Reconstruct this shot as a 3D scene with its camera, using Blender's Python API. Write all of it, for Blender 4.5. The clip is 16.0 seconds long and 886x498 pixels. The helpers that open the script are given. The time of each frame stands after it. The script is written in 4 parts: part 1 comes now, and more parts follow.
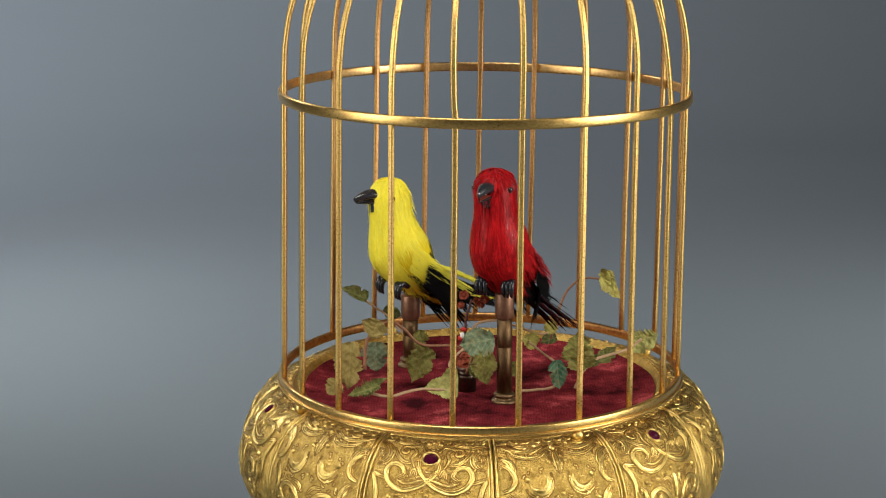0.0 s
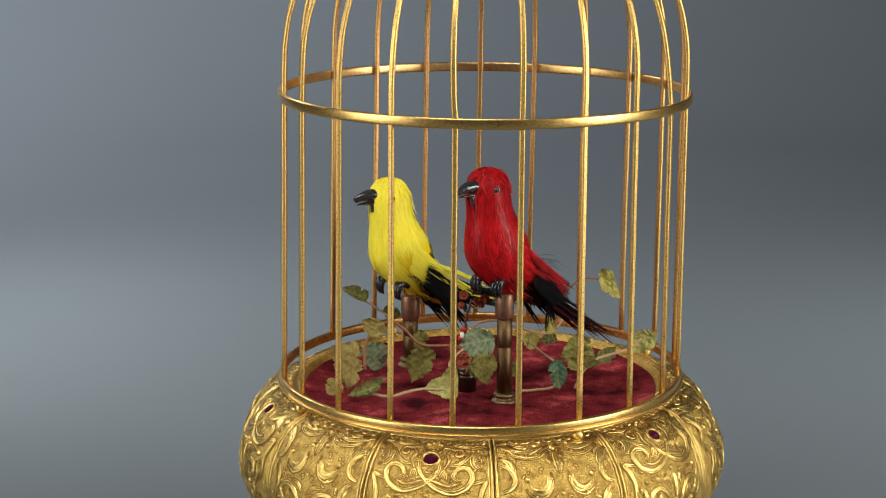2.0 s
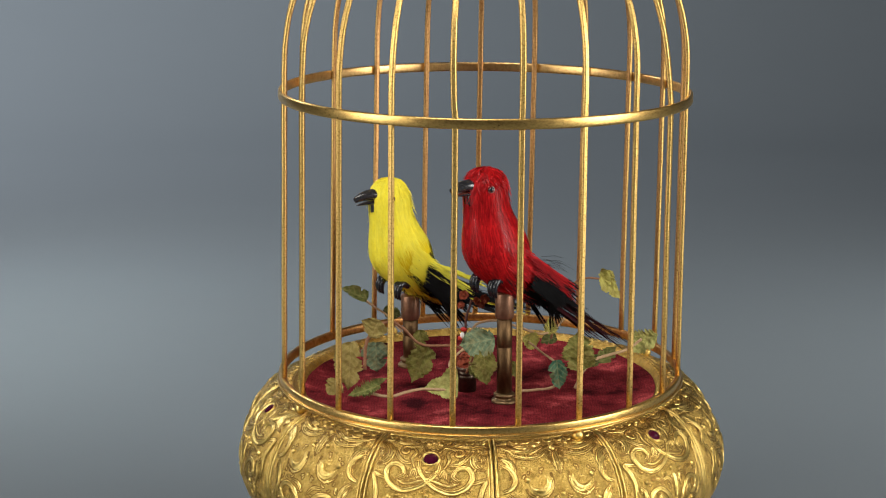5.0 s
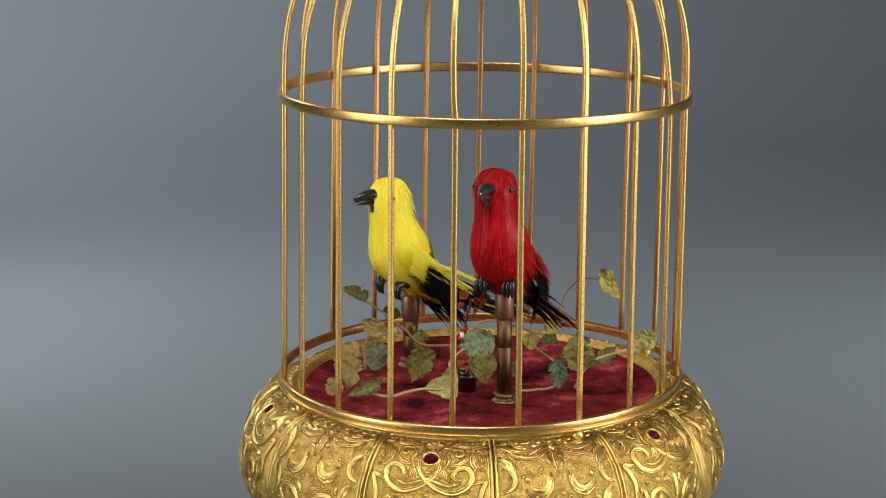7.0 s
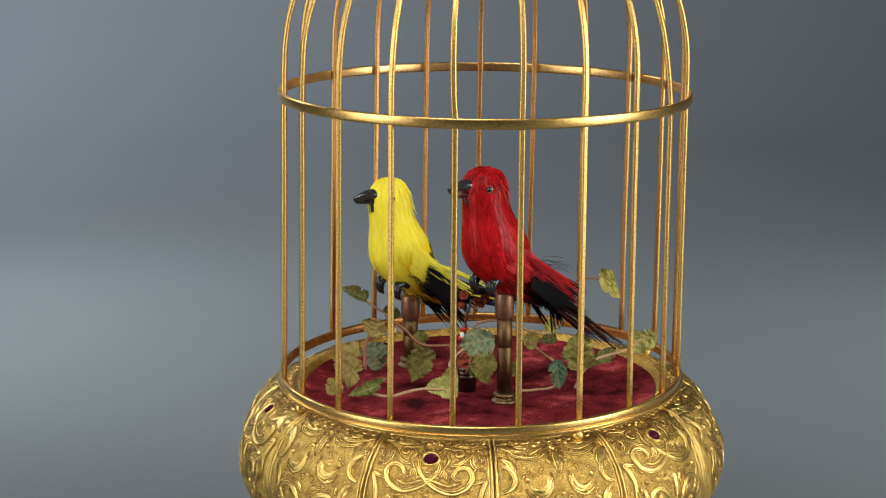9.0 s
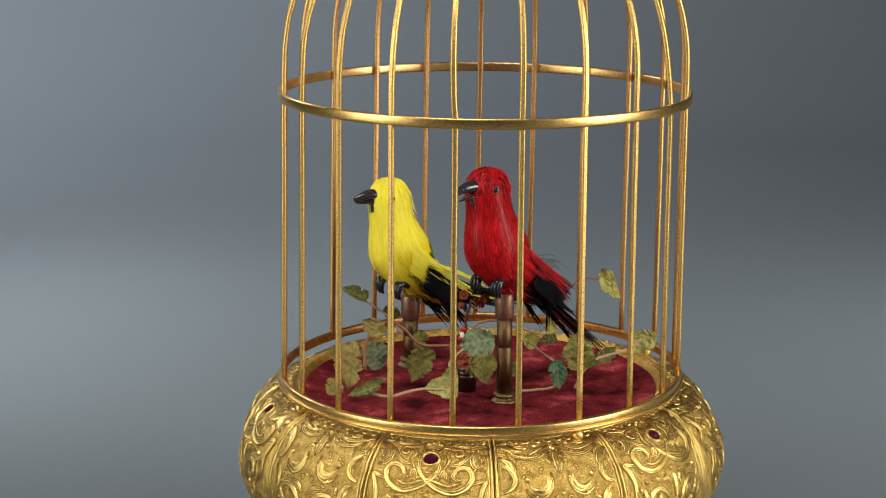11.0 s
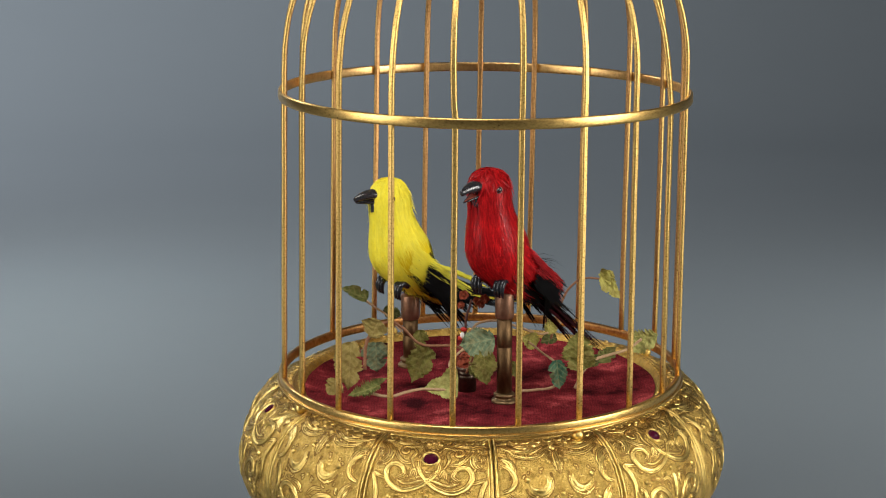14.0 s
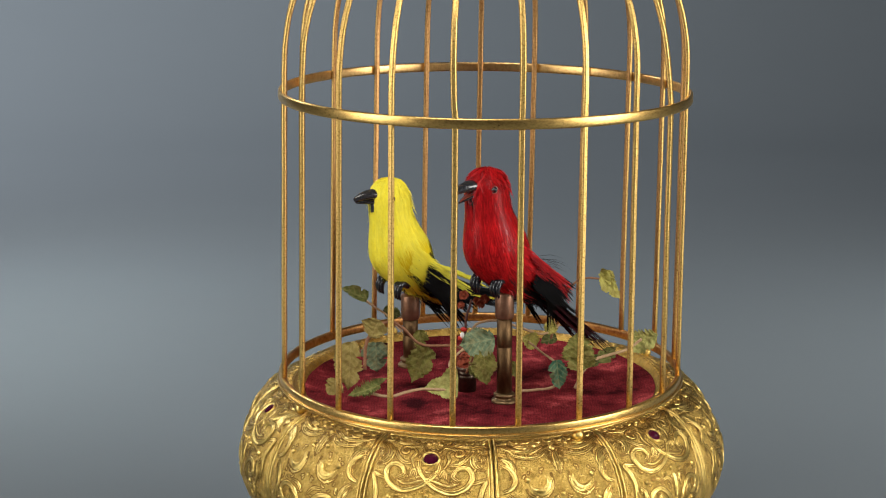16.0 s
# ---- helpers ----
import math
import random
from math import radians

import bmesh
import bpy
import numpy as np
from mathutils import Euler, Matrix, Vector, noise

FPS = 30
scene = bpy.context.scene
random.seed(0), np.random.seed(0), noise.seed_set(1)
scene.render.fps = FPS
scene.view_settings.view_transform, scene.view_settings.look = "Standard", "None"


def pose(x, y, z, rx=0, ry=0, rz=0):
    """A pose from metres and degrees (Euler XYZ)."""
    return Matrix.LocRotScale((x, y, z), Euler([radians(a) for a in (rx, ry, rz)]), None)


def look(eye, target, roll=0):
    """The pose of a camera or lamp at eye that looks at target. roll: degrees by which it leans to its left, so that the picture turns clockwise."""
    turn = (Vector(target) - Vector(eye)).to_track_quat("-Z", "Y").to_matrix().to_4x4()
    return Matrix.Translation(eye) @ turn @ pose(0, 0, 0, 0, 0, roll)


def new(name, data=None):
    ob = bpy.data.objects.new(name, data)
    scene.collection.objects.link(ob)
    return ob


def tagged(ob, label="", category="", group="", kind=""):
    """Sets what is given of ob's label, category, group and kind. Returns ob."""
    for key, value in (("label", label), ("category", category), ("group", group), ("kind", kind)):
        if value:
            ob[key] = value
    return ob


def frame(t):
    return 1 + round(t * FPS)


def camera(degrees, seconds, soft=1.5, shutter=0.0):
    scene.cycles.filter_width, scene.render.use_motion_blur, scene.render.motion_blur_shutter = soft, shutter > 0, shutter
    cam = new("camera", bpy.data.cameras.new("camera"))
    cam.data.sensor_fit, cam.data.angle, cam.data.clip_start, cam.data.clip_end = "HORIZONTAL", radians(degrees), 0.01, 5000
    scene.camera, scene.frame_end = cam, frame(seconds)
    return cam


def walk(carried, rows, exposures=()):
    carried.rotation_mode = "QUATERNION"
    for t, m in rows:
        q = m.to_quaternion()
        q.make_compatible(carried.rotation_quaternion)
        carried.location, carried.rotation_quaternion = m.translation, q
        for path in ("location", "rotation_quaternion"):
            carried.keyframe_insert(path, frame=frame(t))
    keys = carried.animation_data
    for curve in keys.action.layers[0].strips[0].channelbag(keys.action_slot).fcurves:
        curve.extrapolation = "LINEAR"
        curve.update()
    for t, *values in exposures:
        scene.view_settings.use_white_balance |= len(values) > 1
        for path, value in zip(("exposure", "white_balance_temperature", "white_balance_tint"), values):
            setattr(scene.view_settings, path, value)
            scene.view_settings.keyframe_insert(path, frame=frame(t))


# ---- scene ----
cam = camera(27.63, 16.0, soft=1.12, shutter=0.5)
ZR = 0.095                                   # height of the cage's lower ring above the table
EYE = Vector((0.0, -0.6118, 0.2772))
AIM = EYE + Vector((-0.01219, 0.58461, -0.13448))
CAM_POSE = look(EYE, AIM, -0.29)
walk(cam, [(0.0, CAM_POSE), (16.0, CAM_POSE)], exposures=[(0.0, 0.22), (16.0, 0.22)])


# ---- world and lamps ----
def make_world():
    w = bpy.data.worlds.new("studio_air")
    scene.world = w
    w.use_nodes = True
    bg = w.node_tree.nodes["Background"]
    bg.inputs["Color"].default_value = (0.75, 0.82, 1.0, 1)
    bg.inputs["Strength"].default_value = 0.03


def softbox(name, eye, target, sx, sy, watts, colour, cone=180):
    d = bpy.data.lights.new(name, "AREA")
    d.shape, d.size, d.size_y, d.energy, d.color = "RECTANGLE", sx, sy, watts, colour
    d.spread = radians(cone)
    ob = new(name, d)
    ob.matrix_world = look(eye, target)
    return ob


make_world()
softbox("softbox_key", (-0.84, -0.50, 0.33), (0, 0, 0.12), 0.34, 0.60, 4.2, (1.0, 0.97, 0.92))
softbox("softbox_side", (0.90, -0.42, 0.35), (0, 0, 0.12), 0.42, 0.66, 8.4, (1.0, 0.97, 0.92))
softbox("softbox_top", (-0.18, -0.52, 0.98), (0, 0, 0.1), 0.50, 0.36, 6.0, (1.0, 0.97, 0.92))
# three unseen fill lamps, added to brighten the backdrop paper
softbox("backdrop_fill_left", (-0.46, 0.40, 0.46), (-0.27, 0.36, 0.0), 0.34, 0.16, 0.46, (0.93, 1.0, 0.97), 70)
softbox("backdrop_fill_right", (0.50, 0.34, 0.46), (0.31, 0.30, 0.0), 0.30, 0.16, 0.30, (0.93, 1.0, 0.97), 76)
softbox("backdrop_fill_wall", (-1.00, 0.75, 0.74), (0.20, 1.48, 0.09), 0.35, 0.35, 11.8, (0.90, 0.94, 1.0), 150)


# ---- materials ----
def material(name, base, rough=0.5, metal=0.0, vary=(), bump=0.0, bump_scale=2000.0, noise_scale=300.0, spread=0.5,
             island=0.0, sheen=0.0, coat=0.0, stretch=None, rough_vary=0.0, spec=0.22, detail=4.0, deep=0.0004):
    """A principled surface whose colour runs between base and the colours in vary by noise, with fine relief."""
    m = bpy.data.materials.new(name)
    m.use_nodes = True
    nt = m.node_tree
    n, l = nt.nodes, nt.links
    p = n["Principled BSDF"]
    p.inputs["Roughness"].default_value = rough
    p.inputs["Metallic"].default_value = metal
    p.inputs["Specular IOR Level"].default_value = spec
    if sheen:
        p.inputs["Sheen Weight"].default_value = sheen
        p.inputs["Sheen Roughness"].default_value = 0.4
    if coat:
        p.inputs["Coat Weight"].default_value = coat
        p.inputs["Coat Roughness"].default_value = 0.08
    tc = n.new("ShaderNodeTexCoord")
    mp = n.new("ShaderNodeMapping")
    l.new(tc.outputs["Object"], mp.inputs["Vector"])
    if stretch:
        mp.inputs["Scale"].default_value = stretch
    nz = n.new("ShaderNodeTexNoise")
    nz.inputs["Scale"].default_value = noise_scale
    nz.inputs["Detail"].default_value = detail
    nz.inputs["Roughness"].default_value = 0.65
    l.new(mp.outputs["Vector"], nz.inputs["Vector"])
    ramp = n.new("ShaderNodeValToRGB")
    cols = [base, *vary]
    lo, hi = 0.5 - spread / 2, 0.5 + spread / 2
    e = ramp.color_ramp.elements
    e[0].position, e[0].color = lo, (*cols[0], 1)
    e[1].position, e[1].color = hi, (*cols[-1], 1)
    for i, c in enumerate(cols[1:-1]):
        k = e.new(lo + (hi - lo) * (i + 1) / (len(cols) - 1))
        k.color = (*c, 1)
    l.new(nz.outputs["Fac"], ramp.inputs["Fac"])
    out = ramp.outputs["Color"]
    if island:
        geo = n.new("ShaderNodeNewGeometry")
        mr = n.new("ShaderNodeMapRange")
        mr.inputs["To Min"].default_value, mr.inputs["To Max"].default_value = 1 - island, 1 + island
        l.new(geo.outputs["Random Per Island"], mr.inputs["Value"])
        hsv = n.new("ShaderNodeHueSaturation")
        l.new(mr.outputs["Result"], hsv.inputs["Value"])
        l.new(out, hsv.inputs["Color"])
        out = hsv.outputs["Color"]
    l.new(out, p.inputs["Base Color"])
    if rough_vary:
        mr2 = n.new("ShaderNodeMapRange")
        mr2.inputs["To Min"].default_value = max(0.03, rough - rough_vary)
        mr2.inputs["To Max"].default_value = rough + rough_vary
        l.new(nz.outputs["Fac"], mr2.inputs["Value"])
        l.new(mr2.outputs["Result"], p.inputs["Roughness"])
    if bump:
        n2 = n.new("ShaderNodeTexNoise")
        n2.inputs["Scale"].default_value = bump_scale
        n2.inputs["Detail"].default_value = 3
        l.new(mp.outputs["Vector"], n2.inputs["Vector"])
        b = n.new("ShaderNodeBump")
        b.inputs["Strength"].default_value = bump
        b.inputs["Distance"].default_value = deep
        l.new(n2.outputs["Fac"], b.inputs["Height"])
        l.new(b.outputs["Normal"], p.inputs["Normal"])
    return m


GILT = material("gilt_chased_metal", (0.38, 0.225, 0.050), 0.41, 1.0, [(0.66, 0.43, 0.108), (0.81, 0.59, 0.175)], 1.0, 2000, 420, 0.5, rough_vary=0.1, detail=9, deep=0.0007)
GILT_RELIEF = material("gilt_relief", (0.54, 0.345, 0.085), 0.32, 1.0, [(0.76, 0.54, 0.162), (0.88, 0.67, 0.235)], 0.5, 1700, 420, 0.5, rough_vary=0.1, detail=9)
BRASS_BAR = material("tarnished_brass_wire", (0.22, 0.105, 0.024), 0.42, 1.0, [(0.67, 0.42, 0.124), (0.78, 0.53, 0.175), (0.83, 0.60, 0.225)], 0.16, 2400, 1700, 0.44, rough_vary=0.1)
BRASS_RING = material("scuffed_brass_band", (0.34, 0.18, 0.05), 0.31, 1.0, [(0.68, 0.42, 0.13), (0.80, 0.54, 0.175), (0.84, 0.59, 0.20)], 0.10, 3200, 900, 0.5, rough_vary=0.1, detail=9, stretch=(1, 1, 2.2))
BAND_INNER = material("coppery_inner_brass", (0.26, 0.11, 0.035), 0.36, 1.0, [(0.50, 0.25, 0.085), (0.66, 0.38, 0.14)], 0.10, 3200, 700, 0.5, rough_vary=0.1, detail=8)
BAND_ROSE = material("rosy_inner_brass", (0.52, 0.29, 0.105), 0.33, 1.0, [(0.74, 0.46, 0.18), (0.82, 0.56, 0.24)], 0.10, 3200, 700, 0.5, rough_vary=0.1, detail=8)
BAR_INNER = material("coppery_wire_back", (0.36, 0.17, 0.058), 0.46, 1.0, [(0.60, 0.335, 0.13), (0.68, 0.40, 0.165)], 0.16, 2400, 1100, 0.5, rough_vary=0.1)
# dark edging for the chasing: crevice shade put into the colour, with tarnish
SHADE_PATINA = material("tarnish_and_shade_gilt", (0.20, 0.105, 0.024), 0.46, 1.0, [(0.42, 0.255, 0.066)], 0.8, 1900, 500, 0.5, rough_vary=0.1, detail=8)


def velvet_material():
    # the palest noise patches put the nap's sheen into the base colour
    m = material("crimson_velvet", (0.034, 0.003, 0.005), 0.85, 0.0, [(0.135, 0.0125, 0.017), (0.195, 0.021, 0.026), (0.45, 0.073, 0.079)], 0.0, 10, 75, 0.30, spec=0.05, detail=7)
    n, l = m.node_tree.nodes, m.node_tree.links
    p = n["Principled BSDF"]
    old = p.inputs["Base Color"].links[0].from_socket
    tc = n["Texture Coordinate"]
    wave = n.new("ShaderNodeTexWave")
    wave.inputs["Scale"].default_value, wave.inputs["Distortion"].default_value = 330, 7.0
    wave.inputs["Detail"].default_value, wave.inputs["Detail Scale"].default_value = 3, 0.6
    l.new(tc.outputs["Object"], wave.inputs["Vector"])
    grain = n.new("ShaderNodeTexNoise")
    grain.inputs["Scale"].default_value, grain.inputs["Detail"].default_value = 1900, 3
    l.new(tc.outputs["Object"], grain.inputs["Vector"])
    add = n.new("ShaderNodeMath")
    add.operation = "MULTIPLY_ADD"
    l.new(wave.outputs["Fac"], add.inputs[0])
    add.inputs[1].default_value = 0.13
    l.new(grain.outputs["Fac"], add.inputs[2])
    rng = n.new("ShaderNodeMapRange")
    rng.inputs["From Min"].default_value, rng.inputs["From Max"].default_value = 0.38, 0.80
    rng.inputs["To Min"].default_value, rng.inputs["To Max"].default_value = 0.62, 1.42
    l.new(add.outputs["Value"], rng.inputs["Value"])
    hsv = n.new("ShaderNodeHueSaturation")
    l.new(rng.outputs["Result"], hsv.inputs["Value"])
    l.new(old, hsv.inputs["Color"])
    l.new(hsv.outputs["Color"], p.inputs["Base Color"])
    b = n.new("ShaderNodeBump")
    b.inputs["Strength"].default_value, b.inputs["Distance"].default_value = 0.4, 0.0004
    l.new(add.outputs["Value"], b.inputs["Height"])
    l.new(b.outputs["Normal"], p.inputs["Normal"])
    return m


VELVET = velvet_material()
GARNET = material("garnet_paste", (0.03, 0.003, 0.010), 0.10, 0.0, [(0.08, 0.006, 0.025)], 0, 10, 200, 0.5, coat=0.15)
BRONZE = material("dark_bronze_tube", (0.08, 0.046, 0.021), 0.50, 1.0, [(0.22, 0.135, 0.066)], 0.3, 1500, 500, 0.6, stretch=(1, 1, 0.4), rough_vary=0.12)
DARK_BRONZE = material("blackened_bronze", (0.045, 0.035, 0.028), 0.42, 1.0, [(0.17, 0.125, 0.09)], 0.3, 1500, 500, 0.6)
MOUTH_DARK = material("dark_mouth", (0.02, 0.012, 0.01), 0.5, 0.0, [(0.05, 0.03, 0.025)], 0.1, 900, 400, 0.6)
COPPER = material("copper_sleeve", (0.22, 0.115, 0.07), 0.48, 0.9, [(0.37, 0.21, 0.135)], 0.3, 1500, 500, 0.6, rough_vary=0.1)
STEEL = material("nickel_collar", (0.15, 0.095, 0.045), 0.45, 1.0, [(0.32, 0.21, 0.11)], 0.2, 1500, 500, 0.6)
RED_SKIN = material("red_down", (0.17, 0.003, 0.005), 0.8, 0.0, [(0.36, 0.007, 0.011)], 0.5, 1800, 500, 0.6)
RED_FEATHER = material("red_feather", (0.28, 0.005, 0.008), 0.35, 0.0, [(0.57, 0.012, 0.014)], 0.0, 10, 300, 0.5, island=0.42, spec=0.12)
RED_GLOSS = material("glossy_red_barb", (0.36, 0.008, 0.011), 0.20, 0.0, [(0.52, 0.016, 0.018)], 0.0, 10, 300, 0.5, spec=0.5)
YELLOW_SKIN = material("yellow_down", (0.80, 0.60, 0.008), 0.8, 0.0, [(0.88, 0.68, 0.012)], 0.5, 1800, 500, 0.6)
YELLOW_FEATHER = material("yellow_feather", (0.92, 0.78, 0.038), 0.55, 0.0, [(0.98, 0.88, 0.085)], 0.0, 10, 300, 0.5, island=0.08, spec=0.15)
OLIVE_FEATHER = material("olive_feather", (0.42, 0.40, 0.020), 0.5, 0.0, [(0.70, 0.63, 0.05)], 0.0, 10, 300, 0.5, island=0.3)
BLACK_FEATHER = material("black_feather", (0.003, 0.003, 0.0035), 0.55, 0.0, [(0.007, 0.0065, 0.007)], 0.0, 10, 300, 0.5, island=0.4, spec=0.06)
MAROON_FEATHER = material("maroon_feather", (0.004, 0.0015, 0.002), 0.5, 0.0, [(0.035, 0.002, 0.004)], 0.0, 10, 300, 0.4, island=0.5, spec=0.08)
BEAK = material("black_horn", (0.012, 0.012, 0.014), 0.22, 0.0, [(0.035, 0.035, 0.04)], 0.15, 900, 400, 0.6, coat=0.5, spec=0.6)
BEAK_INNER = material("rust_red_mouth", (0.22, 0.03, 0.02), 0.5, 0.0, [(0.32, 0.07, 0.04)], 0.1, 900, 400, 0.6)
CLAW = material("black_lacquer", (0.006, 0.007, 0.010), 0.27, 0.0, [(0.015, 0.016, 0.02)], 0.1, 900, 400, 0.6, coat=0.3, spec=0.4)
EYE_RING = material("grey_eye_skin", (0.18, 0.17, 0.16), 0.5, 0.0, [(0.52, 0.48, 0.43)], 0.2, 2000, 800, 0.6)
EYE_GLASS = material("black_glass_bead", (0.004, 0.004, 0.005), 0.05, 0.0, [(0.01, 0.01, 0.012)], 0, 10, 300, 0.5, coat=1.0)
EYE_BROWN = material("brown_glass_bead", (0.05, 0.02, 0.01), 0.05, 0.0, [(0.10, 0.04, 0.02)], 0, 10, 300, 0.5, coat=1.0)
STEM_TAN = material("paper_wrapped_stem", (0.32, 0.19, 0.10), 0.75, 0.0, [(0.48, 0.33, 0.19)], 0.5, 1500, 700, 0.5)
STEM_BROWN = material("brown_stem", (0.20, 0.085, 0.04), 0.7, 0.0, [(0.36, 0.18, 0.10)], 0.5, 1500, 700, 0.5)
STEM_DARK = material("dark_stem", (0.06, 0.025, 0.02), 0.6, 0.0, [(0.12, 0.05, 0.04)], 0.4, 1500, 700, 0.5)
RUST_PETAL = material("rust_silk_petal", (0.15, 0.028, 0.013), 0.7, 0.0, [(0.34, 0.075, 0.035)], 0.5, 1500, 900, 0.5, island=0.3)
WHITE_BEAD = material("white_bead", (0.75, 0.72, 0.68), 0.35, 0.0, [(0.85, 0.8, 0.76)], 0, 10, 500, 0.5)
RED_BEAD = material("red_wax", (0.45, 0.02, 0.015), 0.35, 0.0, [(0.6, 0.05, 0.03)], 0.2, 900, 500, 0.5)


def leaf_material(name, a, b, stain_shade):
    light = tuple(min(1.0, c * 1.25) for c in b)
    m = material(name, stain_shade, 0.62, 0.0, [a, b, light], 1.0, 1100, 520, 0.45, detail=9, spec=0.12)
    n, l = m.node_tree.nodes, m.node_tree.links
    p = n["Principled BSDF"]
    old = p.inputs["Base Color"].links[0].from_socket
    tc = n["Texture Coordinate"]

    def calc(op, x, y):
        k = n.new("ShaderNodeMath")
        k.operation = op
        for s, v in zip(k.inputs, (x, y)):
            if isinstance(v, (int, float)):
                s.default_value = v
            else:
                l.new(v, s)
        return k.outputs["Value"]

    # side veins slant from the midrib to the edge
    sep = n.new("ShaderNodeSeparateXYZ")
    l.new(tc.outputs["Object"], sep.inputs["Vector"])
    ax = calc("ABSOLUTE", sep.outputs["X"], 0.0)
    wob = n.new("ShaderNodeTexNoise")
    wob.inputs["Scale"].default_value = 420
    l.new(tc.outputs["Object"], wob.inputs["Vector"])
    run = calc("ADD", calc("SUBTRACT", sep.outputs["Y"], calc("MULTIPLY", ax, 0.9)), calc("MULTIPLY", wob.outputs["Fac"], 0.0012))
    side = calc("POWER", calc("ABSOLUTE", calc("SINE", calc("MULTIPLY", run, 1500.0), 0.0), 0.0), 9.0)
    rib = calc("LESS_THAN", ax, 0.00022)
    vein = calc("MULTIPLY", calc("MAXIMUM", side, rib), 0.42)
    mix = n.new("ShaderNodeMix")
    mix.data_type = "RGBA"
    l.new(vein, mix.inputs[0])
    l.new(old, mix.inputs[6])
    mix.inputs[7].default_value = (*[0.5 * c + 0.5 * t for c, t in zip(light, (0.34, 0.27, 0.12))], 1)
    # brown faded patches
    fade = n.new("ShaderNodeTexNoise")
    fade.inputs["Scale"].default_value, fade.inputs["Detail"].default_value = 190, 5
    l.new(tc.outputs["Object"], fade.inputs["Vector"])
    mr = n.new("ShaderNodeMapRange")
    mr.inputs["From Min"].default_value, mr.inputs["From Max"].default_value = 0.50, 0.68
    mr.inputs["To Max"].default_value = 0.75
    l.new(fade.outputs["Fac"], mr.inputs["Value"])
    mix2 = n.new("ShaderNodeMix")
    mix2.data_type = "RGBA"
    l.new(mr.outputs["Result"], mix2.inputs[0])
    l.new(mix.outputs[2], mix2.inputs[6])
    mix2.inputs[7].default_value = (*[0.45 * c + 0.55 * t for c, t in zip(stain_shade, (0.22, 0.16, 0.065))], 1)
    l.new(mix2.outputs[2], p.inputs["Base Color"])
    return m


LEAF = {
    "olive": leaf_material("olive_silk_leaf", (0.143, 0.140, 0.032), (0.215, 0.205, 0.051), (0.179, 0.123, 0.032)),
    "tan": leaf_material("faded_tan_silk_leaf", (0.233, 0.181, 0.051), (0.287, 0.222, 0.070), (0.197, 0.114, 0.032)),
    "teal": leaf_material("blue_green_silk_leaf", (0.098, 0.142, 0.084), (0.168, 0.216, 0.124), (0.165, 0.140, 0.055)),
    "deep": leaf_material("deep_teal_silk_leaf", (0.024, 0.078, 0.050), (0.064, 0.133, 0.074), (0.080, 0.078, 0.031)),
    "pale": leaf_material("pale_green_silk_leaf", (0.287, 0.295, 0.088), (0.376, 0.369, 0.116), (0.233, 0.196, 0.051)),
    "green": leaf_material("green_velvet_leaf", (0.095, 0.112, 0.028), (0.165, 0.180, 0.052), (0.063, 0.074, 0.014)),
    "dark": leaf_material("dark_green_silk_leaf", (0.045, 0.065, 0.019), (0.090, 0.106, 0.028), (0.090, 0.065, 0.019)),
    "lemon": leaf_material("yellowed_silk_leaf", (0.358, 0.328, 0.074), (0.430, 0.393, 0.102), (0.269, 0.213, 0.046)),
}
PAPER = material("grey_backdrop_paper", (0.120, 0.136, 0.147), 0.85, 0.0, [(0.128, 0.144, 0.156)], 0.04, 300, 3.0, 0.6, spec=0.2)
WALL_PAINT = material("studio_wall_paint", (0.10, 0.10, 0.105), 0.8, 0.0, [(0.12, 0.12, 0.125)], 0.05, 200, 2.0, 0.6)


